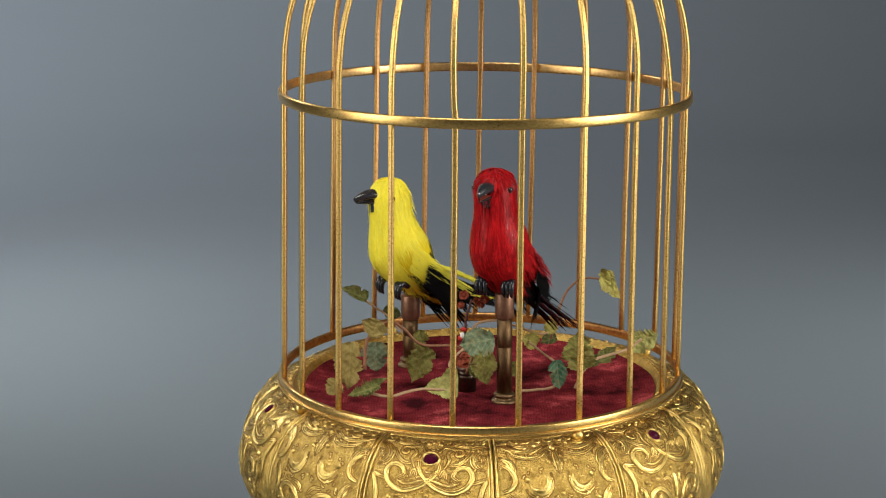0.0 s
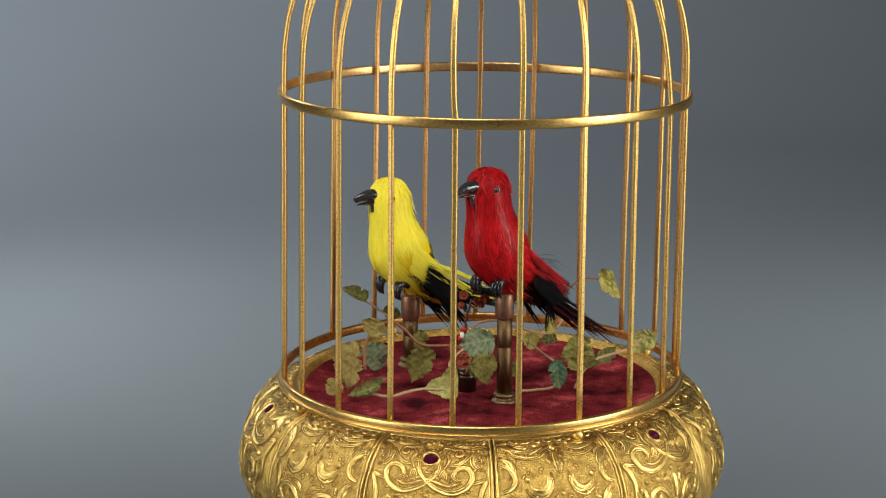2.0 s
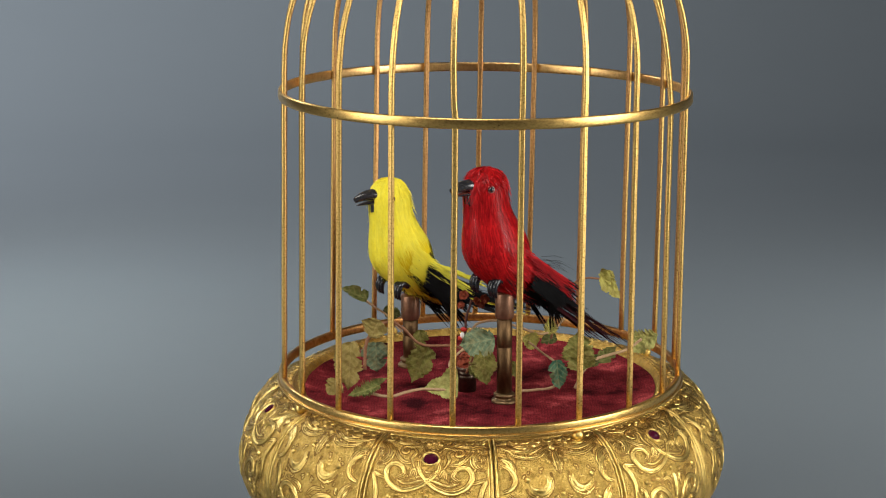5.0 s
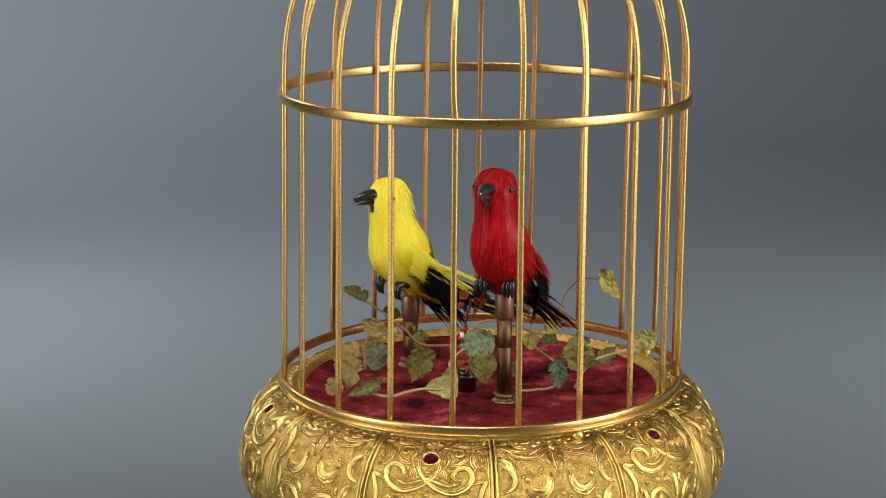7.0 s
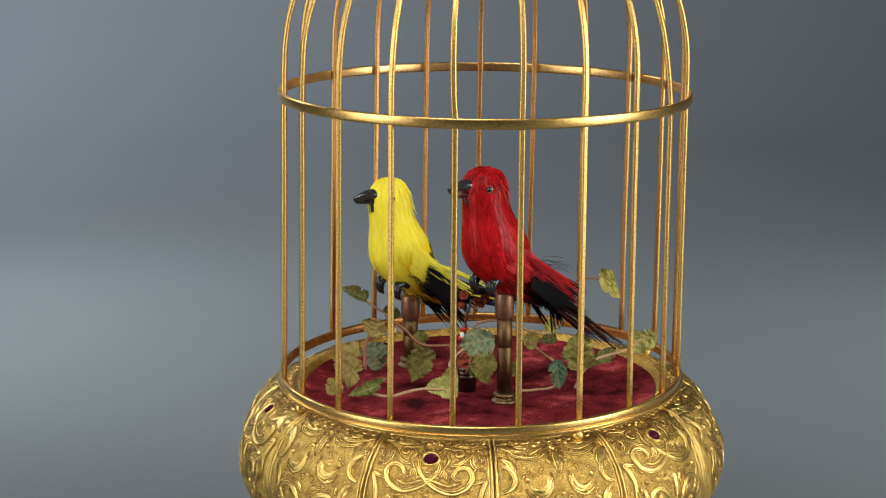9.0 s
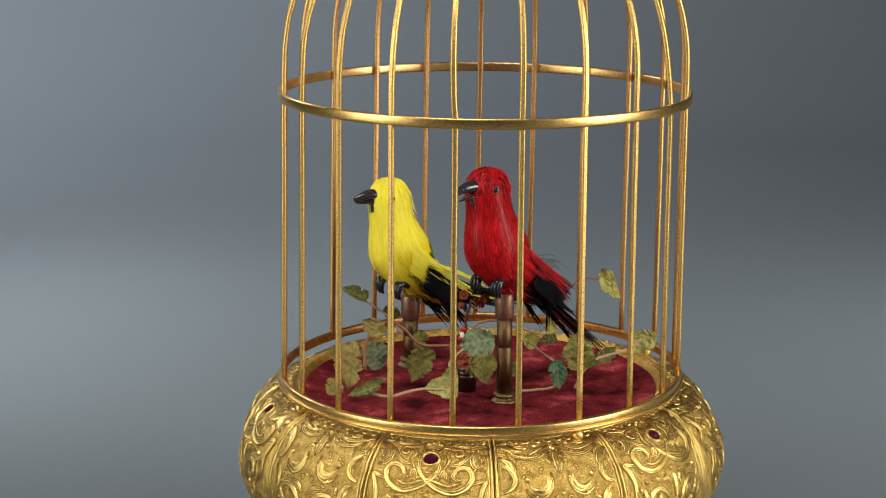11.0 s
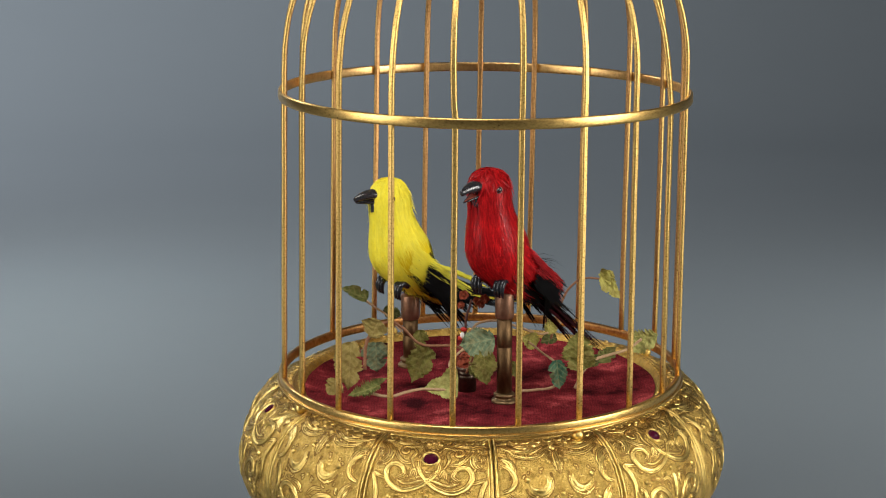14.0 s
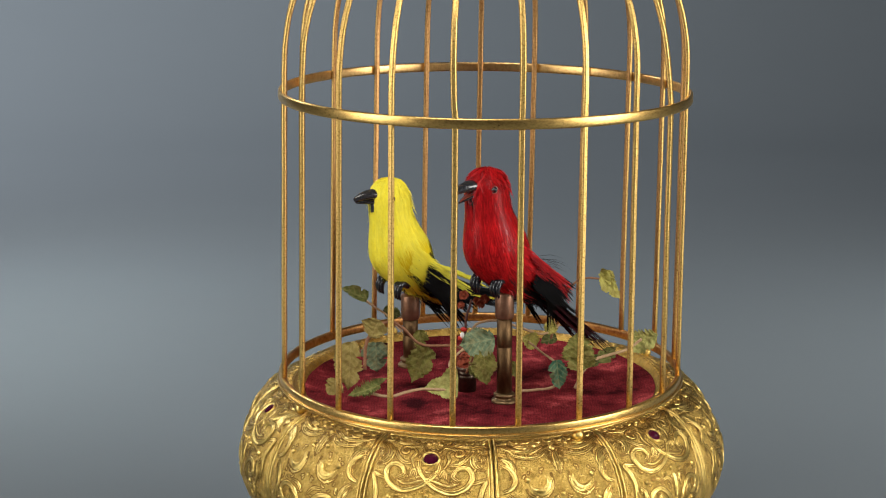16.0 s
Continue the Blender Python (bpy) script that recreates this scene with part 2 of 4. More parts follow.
# ---- mesh helpers ----
class Geo:
    """Vertices and faces of one mesh in the making."""

    def __init__(self):
        self.v, self.f = [], []

    def add(self, verts, faces):
        o = len(self.v)
        self.v.extend([tuple(p) for p in verts])
        self.f.extend([tuple(i + o for i in q) for q in faces])
        return self

    def sweep(self, rings, closed=True, caps=True):
        """Skin a list of rings, each a list of points."""
        n = len(rings[0])
        verts = [p for r in rings for p in r]
        faces = []
        for i in range(len(rings) - 1):
            for j in range(n if closed else n - 1):
                k = (j + 1) % n
                faces.append((i * n + j, i * n + k, (i + 1) * n + k, (i + 1) * n + j))
        if caps and closed:
            faces.append(tuple(reversed(range(n))))
            faces.append(tuple(range((len(rings) - 1) * n, len(rings) * n)))
        return self.add(verts, faces)

    def tube(self, pts, radii, n=8, flat=1.0):
        pts = [Vector(p) for p in pts]
        rings, side = [], None
        for i, p in enumerate(pts):
            t = (pts[min(i + 1, len(pts) - 1)] - pts[max(i - 1, 0)]).normalized()
            if side is None:
                side = t.orthogonal().normalized()
            side = (side - t * side.dot(t)).normalized()
            up = t.cross(side)
            r = radii[i] if isinstance(radii, (list, tuple)) else radii
            rings.append([p + side * (r * math.cos(2 * math.pi * j / n)) + up * (flat * r * math.sin(2 * math.pi * j / n)) for j in range(n)])
        return self.sweep(rings)

    def lathe(self, profile, n=48, close=False, centre=(0, 0, 0)):
        cx, cy, cz = centre
        rings = [[(cx + r * math.cos(2 * math.pi * j / n), cy + r * math.sin(2 * math.pi * j / n), cz + z) for j in range(n)] for r, z in profile]
        if close:
            rings.append(rings[0])
        return self.sweep(rings, caps=not close)

    def ball(self, c, r, n=12, m=8, scale=(1, 1, 1)):
        prof = [(max(1e-5, math.sin(math.pi * i / m)), -math.cos(math.pi * i / m)) for i in range(m + 1)]
        rings = [[(c[0] + scale[0] * r * a * math.cos(2 * math.pi * j / n), c[1] + scale[1] * r * a * math.sin(2 * math.pi * j / n), c[2] + scale[2] * r * b)
                  for j in range(n)] for a, b in prof]
        return self.sweep(rings)

    def mesh(self, name, mat, smooth=True):
        me = bpy.data.meshes.new(name)
        me.from_pydata(self.v, [], self.f)
        me.materials.append(mat)
        if smooth:
            me.polygons.foreach_set("use_smooth", [True] * len(me.polygons))
        me.update()
        return me


def part(name, geo, mat, parent, label="", smooth=True, kind=""):
    me = geo if isinstance(geo, bpy.types.Mesh) else geo.mesh(name, mat, smooth)
    ob = new(name, me)
    ob.parent = parent
    return tagged(ob, label=label, kind=kind)


def spline(pts, n=6):
    """Points along a smooth curve through pts."""
    p = [Vector(q) for q in pts]
    p = [p[0] * 2 - p[1]] + p + [p[-1] * 2 - p[-2]]
    out = []
    for i in range(1, len(p) - 2):
        for k in range(n):
            t = k / n
            a, b, c, d = p[i - 1], p[i], p[i + 1], p[i + 2]
            out.append(0.5 * ((2 * b) + (c - a) * t + (2 * a - 5 * b + 4 * c - d) * t * t + (3 * b - a - 3 * c + d) * t ** 3))
    out.append(p[-2])
    return out


def sharp(ob, angle=35):
    """Keep edges steeper than the angle crisp."""
    ob.data.set_sharp_from_angle(angle=radians(angle))
    return ob


# ---- studio ----
def build_studio():
    g = Geo()
    prof = [(-1.4, 0.0), (0.0, 0.0), (0.5, 0.0), (1.0, 0.0)]
    prof += [(1.0 + 0.6 * math.sin(a), 0.6 - 0.6 * math.cos(a)) for a in [radians(6 * i) for i in range(1, 16)]]
    prof += [(1.60, 1.4), (1.60, 2.1)]
    n = 12
    rows = [[(-2.2 + 4.4 * j / n, y, z) for j in range(n + 1)] for y, z in prof]
    g.sweep(rows, closed=False)
    back = [[(x, y + 0.004 * (1 if y > 1.3 else 0), z - 0.003) for x, y, z in r] for r in rows]
    g.sweep(list(reversed(back)), closed=False)
    ob = new("backdrop", g.mesh("backdrop", PAPER))
    tagged(ob, "seamless blue-grey paper sweep under and behind the cage", "backdrop", kind="structure")
    for name, lo, hi in (("floor", (-2.6, -2.6, -0.09), (2.6, 2.0, -0.01)), ("ceiling", (-2.6, -2.6, 2.5), (2.6, 2.0, 2.6)),
                         ("wall_north", (-2.6, 1.9, -0.01), (2.6, 2.0, 2.5)), ("wall_south", (-2.6, -2.6, -0.01), (2.6, -2.5, 2.5)),
                         ("wall_west", (-2.6, -2.5, -0.01), (-2.5, 1.9, 2.5)), ("wall_east", (2.5, -2.5, -0.01), (2.6, 1.9, 2.5))):
        w = Geo()
        c = [(x, y, z) for z in (lo[2], hi[2]) for x, y in ((lo[0], lo[1]), (hi[0], lo[1]), (hi[0], hi[1]), (lo[0], hi[1]))]
        w.add(c, [(3, 2, 1, 0), (4, 5, 6, 7), (0, 1, 5, 4), (1, 2, 6, 5), (2, 3, 7, 6), (3, 0, 4, 7)])
        tagged(new(name, w.mesh(name, WALL_PAINT, False)), "plain grey painted studio " + name.split("_")[0], name.split("_")[0], kind="structure")


build_studio()


# ---- the cage ----
R_UP, R_LOW, SEP, UP_DX, UP_TILT = 0.0705, 0.0707, 0.0981, 0.0019, -0.0119
N_BAR = 21
BAR_AZ = [262.9 + 360 / N_BAR * k for k in range(N_BAR)]
# outline of the domed base: radius and height below the ring, in metres
BASE_PROFILE = [(0.0650, -0.0058), (0.0695, -0.0066), (0.0745, -0.0088), (0.0787, -0.0128), (0.0822, -0.0186), (0.0843, -0.0250),
                (0.0848, -0.0310), (0.0838, -0.0370), (0.0812, -0.0425), (0.0772, -0.0475), (0.0718, -0.0520), (0.0650, -0.0550)]
PROF = spline([(r, z, 0) for r, z in BASE_PROFILE], 5)
ARC = [0.0]
for _a, _b in zip(PROF, PROF[1:]):
    ARC.append(ARC[-1] + (_b - _a).length)


def on_panel(s, q, lift=0.0):
    """The point of a panel s metres across from its middle and q metres down its face, and the outward normal, in the panel's space
    (its middle towards +x, the ring's height at z = 0)."""
    q = min(max(q, 0.0), ARC[-1] - 1e-6)
    i = max(k for k in range(len(ARC) - 1) if ARC[k] <= q)
    t = (q - ARC[i]) / (ARC[i + 1] - ARC[i])
    p = PROF[i].lerp(PROF[i + 1], t)
    d = (PROF[i + 1] - PROF[i]).normalized()
    a = s / p.x
    u = a / radians(15)
    w = min(1.0, q / 0.012) * min(1.0, (ARC[-1] - q) / 0.01)
    r = p.x + 0.0016 * w * (1 - u * u) - 0.0006 * w
    nr, nz = -d.y, d.x
    if nr < 0:
        nr, nz = -nr, -nz
    r += nr * lift
    z = p.y + nz * lift
    na = a * 1.0 + 0.05 * u
    return Vector((r * math.cos(a), r * math.sin(a), z)), Vector((nr * math.cos(na), nr * math.sin(na), nz))


DROP = 0.0023                                # the scrollwork starts this far down a panel


# cross-sections of the chased lines: a grooved ribbon and a low half-round
RIBBON = [(-1.25, 0.0), (-1.05, 0.50), (-0.70, 0.62), (-0.25, 0.34), (0.25, 0.34), (0.70, 0.62), (1.05, 0.50), (1.25, 0.0)]
ROUND = [(-1.1, 0.0), (-0.85, 0.42), (-0.35, 0.66), (0.35, 0.66), (0.85, 0.42), (1.1, 0.0)]


def relief(g, pts, width, n=5, lift=0.0, taper=True, drop=DROP):
    """A raised half-round line on a panel through the points (s, q), in millimetres."""
    path = [(p.x * 0.001, p.y * 0.001 + drop) for p in spline([(a, b, 0) for a, b in pts], n)]
    rings, stain_shade = [], []
    for i, (s, q) in enumerate(path):
        p, nn = on_panel(s, q, lift)
        s0, q0 = path[max(0, i - 1)]
        s1, q1 = path[min(len(path) - 1, i + 1)]
        t = (on_panel(s1, q1)[0] - on_panel(s0, q0)[0])
        t = t.normalized() if t.length > 1e-9 else Vector((0, 0, 1))
        side = nn.cross(t).normalized()
        f = i / (len(path) - 1)
        w = 0.00118 * width * (0.35 + 0.65 * math.sin(math.pi * min(1, max(0, 0.08 + 0.84 * f))) if taper else 1)
        cut = RIBBON if width > 0.42 and taper else ROUND
        rings.append([p + side * (w * u) + nn * (1.5 * w * h - 0.0001) for u, h in cut])
        # wider dark strip under the line, painting the shade along its foot
        stain_shade.append([p + side * k + nn * (0.00016 - 0.9 * abs(k) * w) for k in (-1.25 * w - 0.00021, 0.0, 1.25 * w + 0.00021)])
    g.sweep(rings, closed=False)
    g.tarnish_shade.sweep(stain_shade, closed=False)


def spiral(cs, cq, r0, r1, a0, turns, squash=1.0):
    """Points of a scroll round (cs, cq): radius r0 to r1, from a0 degrees, in turns (negative: the other way round)."""
    k = max(6, int(abs(turns) * 14))
    out = []
    for i in range(k + 1):
        t = i / k
        a = radians(a0 + 360 * turns * t)
        r = r0 + (r1 - r0) * t
        out.append((cs + r * math.cos(a), cq + squash * r * math.sin(a)))
    return out


def boss(g, s, q, r, tall=0.8):
    p, nn = on_panel(s * 0.001, q * 0.001 + DROP)
    side = nn.orthogonal().normalized()
    up = nn.cross(side)
    rr = r * 0.001
    rings = []
    for k in range(5):
        a = math.pi / 2 * k / 4
        rings.append([p + (side * math.cos(b) + up * math.sin(b)) * max(1e-5, rr * math.cos(a)) + nn * (rr * tall * math.sin(a) - 0.0001)
                      for b in [2 * math.pi * j / 10 for j in range(10)]])
    g.sweep(rings)


def crescent(g, m, cs, cq, r, a0, a1, half):
    """A raised moon on a panel: its middle line round (cs, cq) in millimetres, from a0 to a1 degrees, thickest below the middle."""
    rings = []
    for i in range(23):
        f = i / 22
        a = radians(a0 + (a1 - a0) * f)
        w = half * max(0.08, math.sin(math.pi * f) ** 0.8)
        rings.append([])
        for u, h in ((-1.0, 0.0), (-0.9, 0.35), (-0.6, 0.55), (-0.1, 0.62), (0.3, 0.50), (0.62, 0.26), (0.72, 0.42), (0.92, 0.38), (1.0, 0.0)):
            q = r + u * w
            p, nn = on_panel(m * (cs + q * math.cos(a)) * 0.001, (cq + q * math.sin(a)) * 0.001 + DROP)
            rings[-1].append(p + nn * (h * min(w, 1.0) * 0.001 - 0.0001))
    g.sweep(rings, closed=False)


def leaf_lobe(g, pts, half):
    """A raised leaf on a panel along pts, in millimetres: broad and hollowed, with a sharp rim."""
    path = spline([(a, b, 0) for a, b in pts], 6)
    n = len(path) - 1
    rings, stain_shade = [], []
    for i, p in enumerate(path):
        t = (path[min(n, i + 1)] - path[max(0, i - 1)]).normalized()
        side = Vector((-t.y, t.x, 0))
        w = half * max(0.06, math.sin(math.pi * (0.06 + 0.94 * i / n)) ** 0.75)
        ring = []
        for u, h in ((-1.0, 0.0), (-0.86, 0.50), (-0.45, 0.22), (0.0, 0.42), (0.45, 0.22), (0.86, 0.50), (1.0, 0.0)):
            c = p + side * (u * w)
            q, nn = on_panel(c.x * 0.001, c.y * 0.001 + DROP)
            ring.append(q + nn * (h * min(w, 0.9) * 0.001 - 0.0001))
        rings.append(ring)
        # dark rim round the lobe, recess shade painted in with tarnish
        stain_shade.append([])
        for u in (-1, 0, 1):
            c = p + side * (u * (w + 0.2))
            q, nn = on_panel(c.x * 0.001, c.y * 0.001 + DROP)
            stain_shade[-1].append(q + nn * 0.00016)
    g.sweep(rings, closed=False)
    g.tarnish_shade.sweep(stain_shade, closed=False)


def mir(pts, m):
    return [(m * s, q) for s, q in pts]


def filler(g, seed):
    """Small comma strokes and grains scattered between the scrolls."""
    rng = random.Random(seed)
    for _ in range(30):
        s, q = rng.uniform(0.5, 17.5), rng.uniform(1.0, 36.0)
        a, ln = rng.uniform(0, 6.28), rng.uniform(1.0, 2.2)
        for m in (1, -1):
            pts = [(m * (s + ln * t * math.cos(a + 0.9 * t)), q + ln * t * math.sin(a + 0.9 * t)) for t in (0, 0.5, 1.0)]
            relief(g, pts, 0.30, 3)
    for _ in range(20):
        boss(g, rng.uniform(-17, 17), rng.uniform(1, 34), rng.uniform(0.3, 0.5))


def scroll_gem(g):
    """Scrollwork of the panels that carry a garnet."""
    for m in (1, -1):
        relief(g, mir([(-3.4, 9.5), (-2.6, 13.5), (2.2, 17.8), (8.0, 19.6), (12.4, 17.8), (13.9, 14.4), (12.0, 11.6), (9.0, 11.9), (7.8, 14.2), (9.6, 15.6)], m), 0.62)
        relief(g, mir([(-1.8, 14.6), (2.6, 16.2), (7.0, 17.4), (10.6, 16.2)], m), 0.36)
        relief(g, mir([(13.6, 16.6), (15.8, 16.2), (18.2, 15.9), (17.4, 18.8), (16.8, 22.5), (17.3, 27.0), (16.2, 31.0)], m), 0.55)
        relief(g, mir([(12.6, 5.6), (11.0, 8.4), (8.6, 10.4), (5.6, 10.6)], m), 0.45)
        relief(g, mir([(3.4, 3.6), (6.4, 2.6), (10.0, 3.4), (13.6, 2.4), (17.0, 3.0)], m), 0.45)
        relief(g, mir(spiral(8.4, 6.2, 2.0, 0.6, 200, 1.1), m), 0.4)
        relief(g, mir([(4.6, 12.2), (5.9, 9.0), (5.0, 6.4), (6.6, 4.6)], m), 0.4)
        relief(g, mir([(3.6, 15.0), (4.8, 12.6), (5.8, 15.4)], m), 0.45)
        relief(g, mir([(2.2, 34.0), (3.6, 29.0), (7.4, 25.6), (11.0, 26.6), (11.4, 29.8), (8.6, 30.8), (7.6, 28.8)], m), 0.6)
        relief(g, mir([(12.6, 34.0), (14.6, 29.6), (13.6, 26.0), (15.2, 23.6)], m), 0.5)
        relief(g, mir([(1.4, 25.4), (3.2, 23.0), (5.6, 23.4)], m), 0.45)
        relief(g, mir(spiral(10.4, 35.6, 3.0, 0.9, 250, 1.2), m), 0.5)
        boss(g, m * 12.4, 22.4, 0.9)
        boss(g, m * 3.6, 21.6, 0.75)
        boss(g, m * 14.4, 4.9, 0.6)
        boss(g, m * 9.0, 33.0, 0.8)
        boss(g, m * 1.9, 2.2, 0.8)
        leaf_lobe(g, mir([(17.6, 4.0), (14.6, 5.4), (13.2, 8.0), (14.4, 11.0), (17.8, 12.8)], m), 1.2)
        leaf_lobe(g, mir([(17.6, 6.6), (16.4, 8.8), (17.0, 10.4)], m), 0.8)
        leaf_lobe(g, mir([(1.6, 5.4), (4.2, 3.4), (7.2, 4.4), (8.8, 7.6)], m), 0.9)
        leaf_lobe(g, mir([(5.6, 33.8), (6.6, 29.4), (9.2, 26.8)], m), 1.0)
        leaf_lobe(g, mir([(12.2, 32.0), (13.4, 28.4), (12.8, 24.8)], m), 0.9)
        leaf_lobe(g, mir([(5.6, 24.8), (7.4, 22.4), (10.6, 22.2)], m), 0.7)
        leaf_lobe(g, mir([(3.6, 13.2), (6.0, 14.8), (7.2, 16.6)], m), 0.55)
    relief(g, [(0, 22.2), (0, 25.0), (0, 30.0)], 0.7)
    boss(g, 0, 20.6, 0.8)
    filler(g, 31)


def scroll_swag(g):
    """Scrollwork of the panels with swags, a drop and two crescents."""
    for m in (1, -1):
        relief(g, mir([(16.2, 3.4), (12.0, 5.6), (7.4, 6.0), (2.6, 3.6)], m), 0.5)
        relief(g, mir([(15.4, 6.0), (10.6, 8.2), (5.6, 8.0), (1.8, 5.4)], m), 0.45)
        relief(g, mir([(11.6, 3.2), (9.6, 3.9), (7.8, 3.4)], m), 0.7)
        boss(g, m * 5.4, 3.0, 0.7)
        boss(g, m * 2.9, 9.9, 0.85)
        boss(g, m * 10.6, 15.6, 0.95)
        boss(g, m * 3.0, 15.6, 0.5)
        crescent(g, m, 7.0, 16.6, 3.0, 232, 12, 1.35)
        relief(g, mir([(3.0, 13.6), (2.7, 17.0), (4.2, 20.2), (7.2, 21.6), (10.4, 20.4), (11.6, 18.4)], m), 0.30)
        relief(g, mir([(18.6, 10.4), (15.6, 12.0), (14.4, 15.2), (15.8, 18.2), (18.8, 19.6)], m), 0.6)
        relief(g, mir([(17.2, 20.4), (14.6, 23.0), (14.0, 27.0), (15.8, 31.0), (15.0, 35.0)], m), 0.55)
        relief(g, mir([(1.2, 35.0), (2.2, 30.4), (5.4, 26.6), (9.6, 25.8), (12.0, 28.2), (10.8, 31.2), (8.0, 31.2), (7.4, 29.2)], m), 0.6)
        relief(g, mir([(1.0, 27.0), (3.6, 24.4), (7.0, 24.0)], m), 0.45)
        relief(g, mir(spiral(10.6, 36.0, 2.8, 0.8, 250, 1.2), m), 0.5)
        boss(g, m * 12.4, 23.4, 0.75)
        boss(g, m * 4.6, 33.6, 0.8)
        leaf_lobe(g, mir([(18.0, 3.0), (14.8, 3.8), (12.6, 6.4), (13.0, 9.4)], m), 1.0)
        leaf_lobe(g, mir([(18.4, 8.2), (15.4, 9.6), (14.6, 12.8), (16.4, 15.8)], m), 1.2)
        leaf_lobe(g, mir([(17.6, 21.6), (15.4, 24.8), (15.6, 29.0)], m), 0.9)
        leaf_lobe(g, mir([(3.2, 33.6), (4.4, 29.6), (7.6, 27.2)], m), 1.0)
        leaf_lobe(g, mir([(13.0, 33.6), (13.6, 29.6), (12.2, 26.2)], m), 0.8)
        relief(g, mir([(0.8, 3.4), (5.2, 5.0), (9.6, 4.6), (14.0, 2.4)], m), 0.3)
    leaf_lobe(g, [(0, 5.8), (0, 10.0), (0, 14.6)], 1.3)
    leaf_lobe(g, [(-1.6, 6.0), (-2.0, 8.2), (-1.7, 11.2)], 0.6)
    leaf_lobe(g, [(1.6, 6.0), (2.0, 8.2), (1.7, 11.2)], 0.6)
    boss(g, 0, 4.6, 0.9)
    boss(g, 0, 20.6, 0.85)
    boss(g, 0, 28.4, 0.9)
    filler(g, 57)


def panel_surface():
    g = Geo()
    nu, nv = 22, 46
    rows = []
    for j in range(nv + 1):
        q = ARC[-1] * j / nv
        row = []
        for i in range(nu + 1):
            u = -1 + 2 * i / nu
            r = on_panel(0, q)[0].x
            k = min(max(q, 0), ARC[-1] - 1e-6)
            s = u * radians(15) * [p.x for p, a in zip(PROF, ARC) if a <= k + 1e-9][-1]
            row.append(on_panel(s, q, 0.00012 * math.sin(s * 1900 + 3 * math.sin(q * 700)) * math.sin(q * 1300)
                                - (0.0007 if abs(u) > 0.985 else 0.0))[0])
        rows.append(row)
    g.sweep(rows, closed=False)
    return g


def build_cage():
    root = tagged(new("birdcage"), "domed gilt brass birdcage on a chased lobed base set with garnets", "birdcage")
    root.location = (0, 0, ZR)
    # base: twelve lobed panels
    surf = panel_surface().mesh("panel", GILT)
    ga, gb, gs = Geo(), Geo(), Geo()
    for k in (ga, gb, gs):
        k.tarnish_shade = Geo()
    scroll_gem(ga)
    scroll_swag(gb)
    for m in (1, -1):
        edge = [(p.x * radians(15) * m * 1000 - m * 0.75, a * 1000) for p, a in zip(PROF, ARC)]
        relief(gs, edge[::4] + edge[-1:], 0.34, 4, taper=False, drop=0)
    edge = [(p.x * radians(15) * 1000 - 1.75, a * 1000) for p, a in zip(PROF, ARC)]
    relief(gs, edge[4:-4:4], 0.21, 4, taper=False, drop=0)
    relief(gs, [(-17.0, 0.9), (-8.0, 0.9), (8.0, 0.9), (17.0, 0.9)], 0.4, taper=False, drop=0)
    for k in range(9):
        c = -14.4 + 3.6 * k
        relief(gs, [(c - 1.4, 2.2), (c - 0.7, 3.6), (c + 0.6, 3.4), (c + 1.0, 2.3), (c + 0.2, 2.0)], 0.36, drop=0)
    ma, mb, ms = ga.mesh("scrollwork", GILT_RELIEF), gb.mesh("scrollwork", GILT_RELIEF), gs.mesh("moulding", GILT_RELIEF)
    ta, tb_ = ga.tarnish_shade.mesh("tarnish_shade", SHADE_PATINA), gb.tarnish_shade.mesh("tarnish_shade", SHADE_PATINA)
    gem, bezel = Geo(), Geo()
    c, nn = on_panel(0, 0.0085 + DROP)
    side = Vector((0, 1, 0))
    up = nn.cross(side)
    oval = lambda a, k, h: c + side * (0.0024 * k * math.cos(a)) + up * (0.0021 * k * math.sin(a)) + nn * h
    an = [2 * math.pi * j / 12 for j in range(12)]
    gem.sweep([[oval(a, k, h) for a in an] for k, h in ((1.0, -0.0002), (0.96, 0.0002), (0.55, 0.0006), (0.02, 0.0007))])
    bezel.sweep([[oval(a, k, h) for a in an] for k, h in ((1.34, -0.0003), (1.28, 0.0003), (1.14, 0.0005), (1.04, 0.0003), (0.98, -0.0001))], caps=False)
    gm, bm_ = gem.mesh("garnet", GARNET, False), bezel.mesh("bezel", GILT_RELIEF)
    for k in range(12):
        p = part("panel", surf, None, root)
        p.rotation_euler.z, p.location.x = radians(258.2 + 30 * k), 0.0002
        part("scrollwork", mb if k % 2 else ma, None, p, "raised bright gilt scrollwork")
        part("tarnish_shade", tb_ if k % 2 else ta, None, p, "brown edging beside the chasing, tarnish with painted shade")
        part("moulding", ms, None, p)
        if k % 2 == 0:
            part("bezel", bm_, None, p)
            part("garnet", gm, None, p, "dark purple oval garnet")
    # inner collar, foot, velvet floor
    g = Geo().lathe([(0.0655, -0.0060), (0.0645, -0.0048), (0.0632, -0.0050), (0.0622, -0.0066), (0.0612, -0.0100), (0.0608, -0.0125), (0.0630, -0.0125), (0.0655, -0.0075)], 128, close=True)
    part("collar", g, GILT, root)
    g = Geo()
    for k in range(150):
        a = 2 * math.pi * k / 150
        g.ball((0.0640 * math.cos(a), 0.0640 * math.sin(a), -0.0050), 0.0006, 6, 5, (1, 1, 0.8))
    part("beaded_edge", g, GILT_RELIEF, root, "row of small gilt beads", kind="stuff")
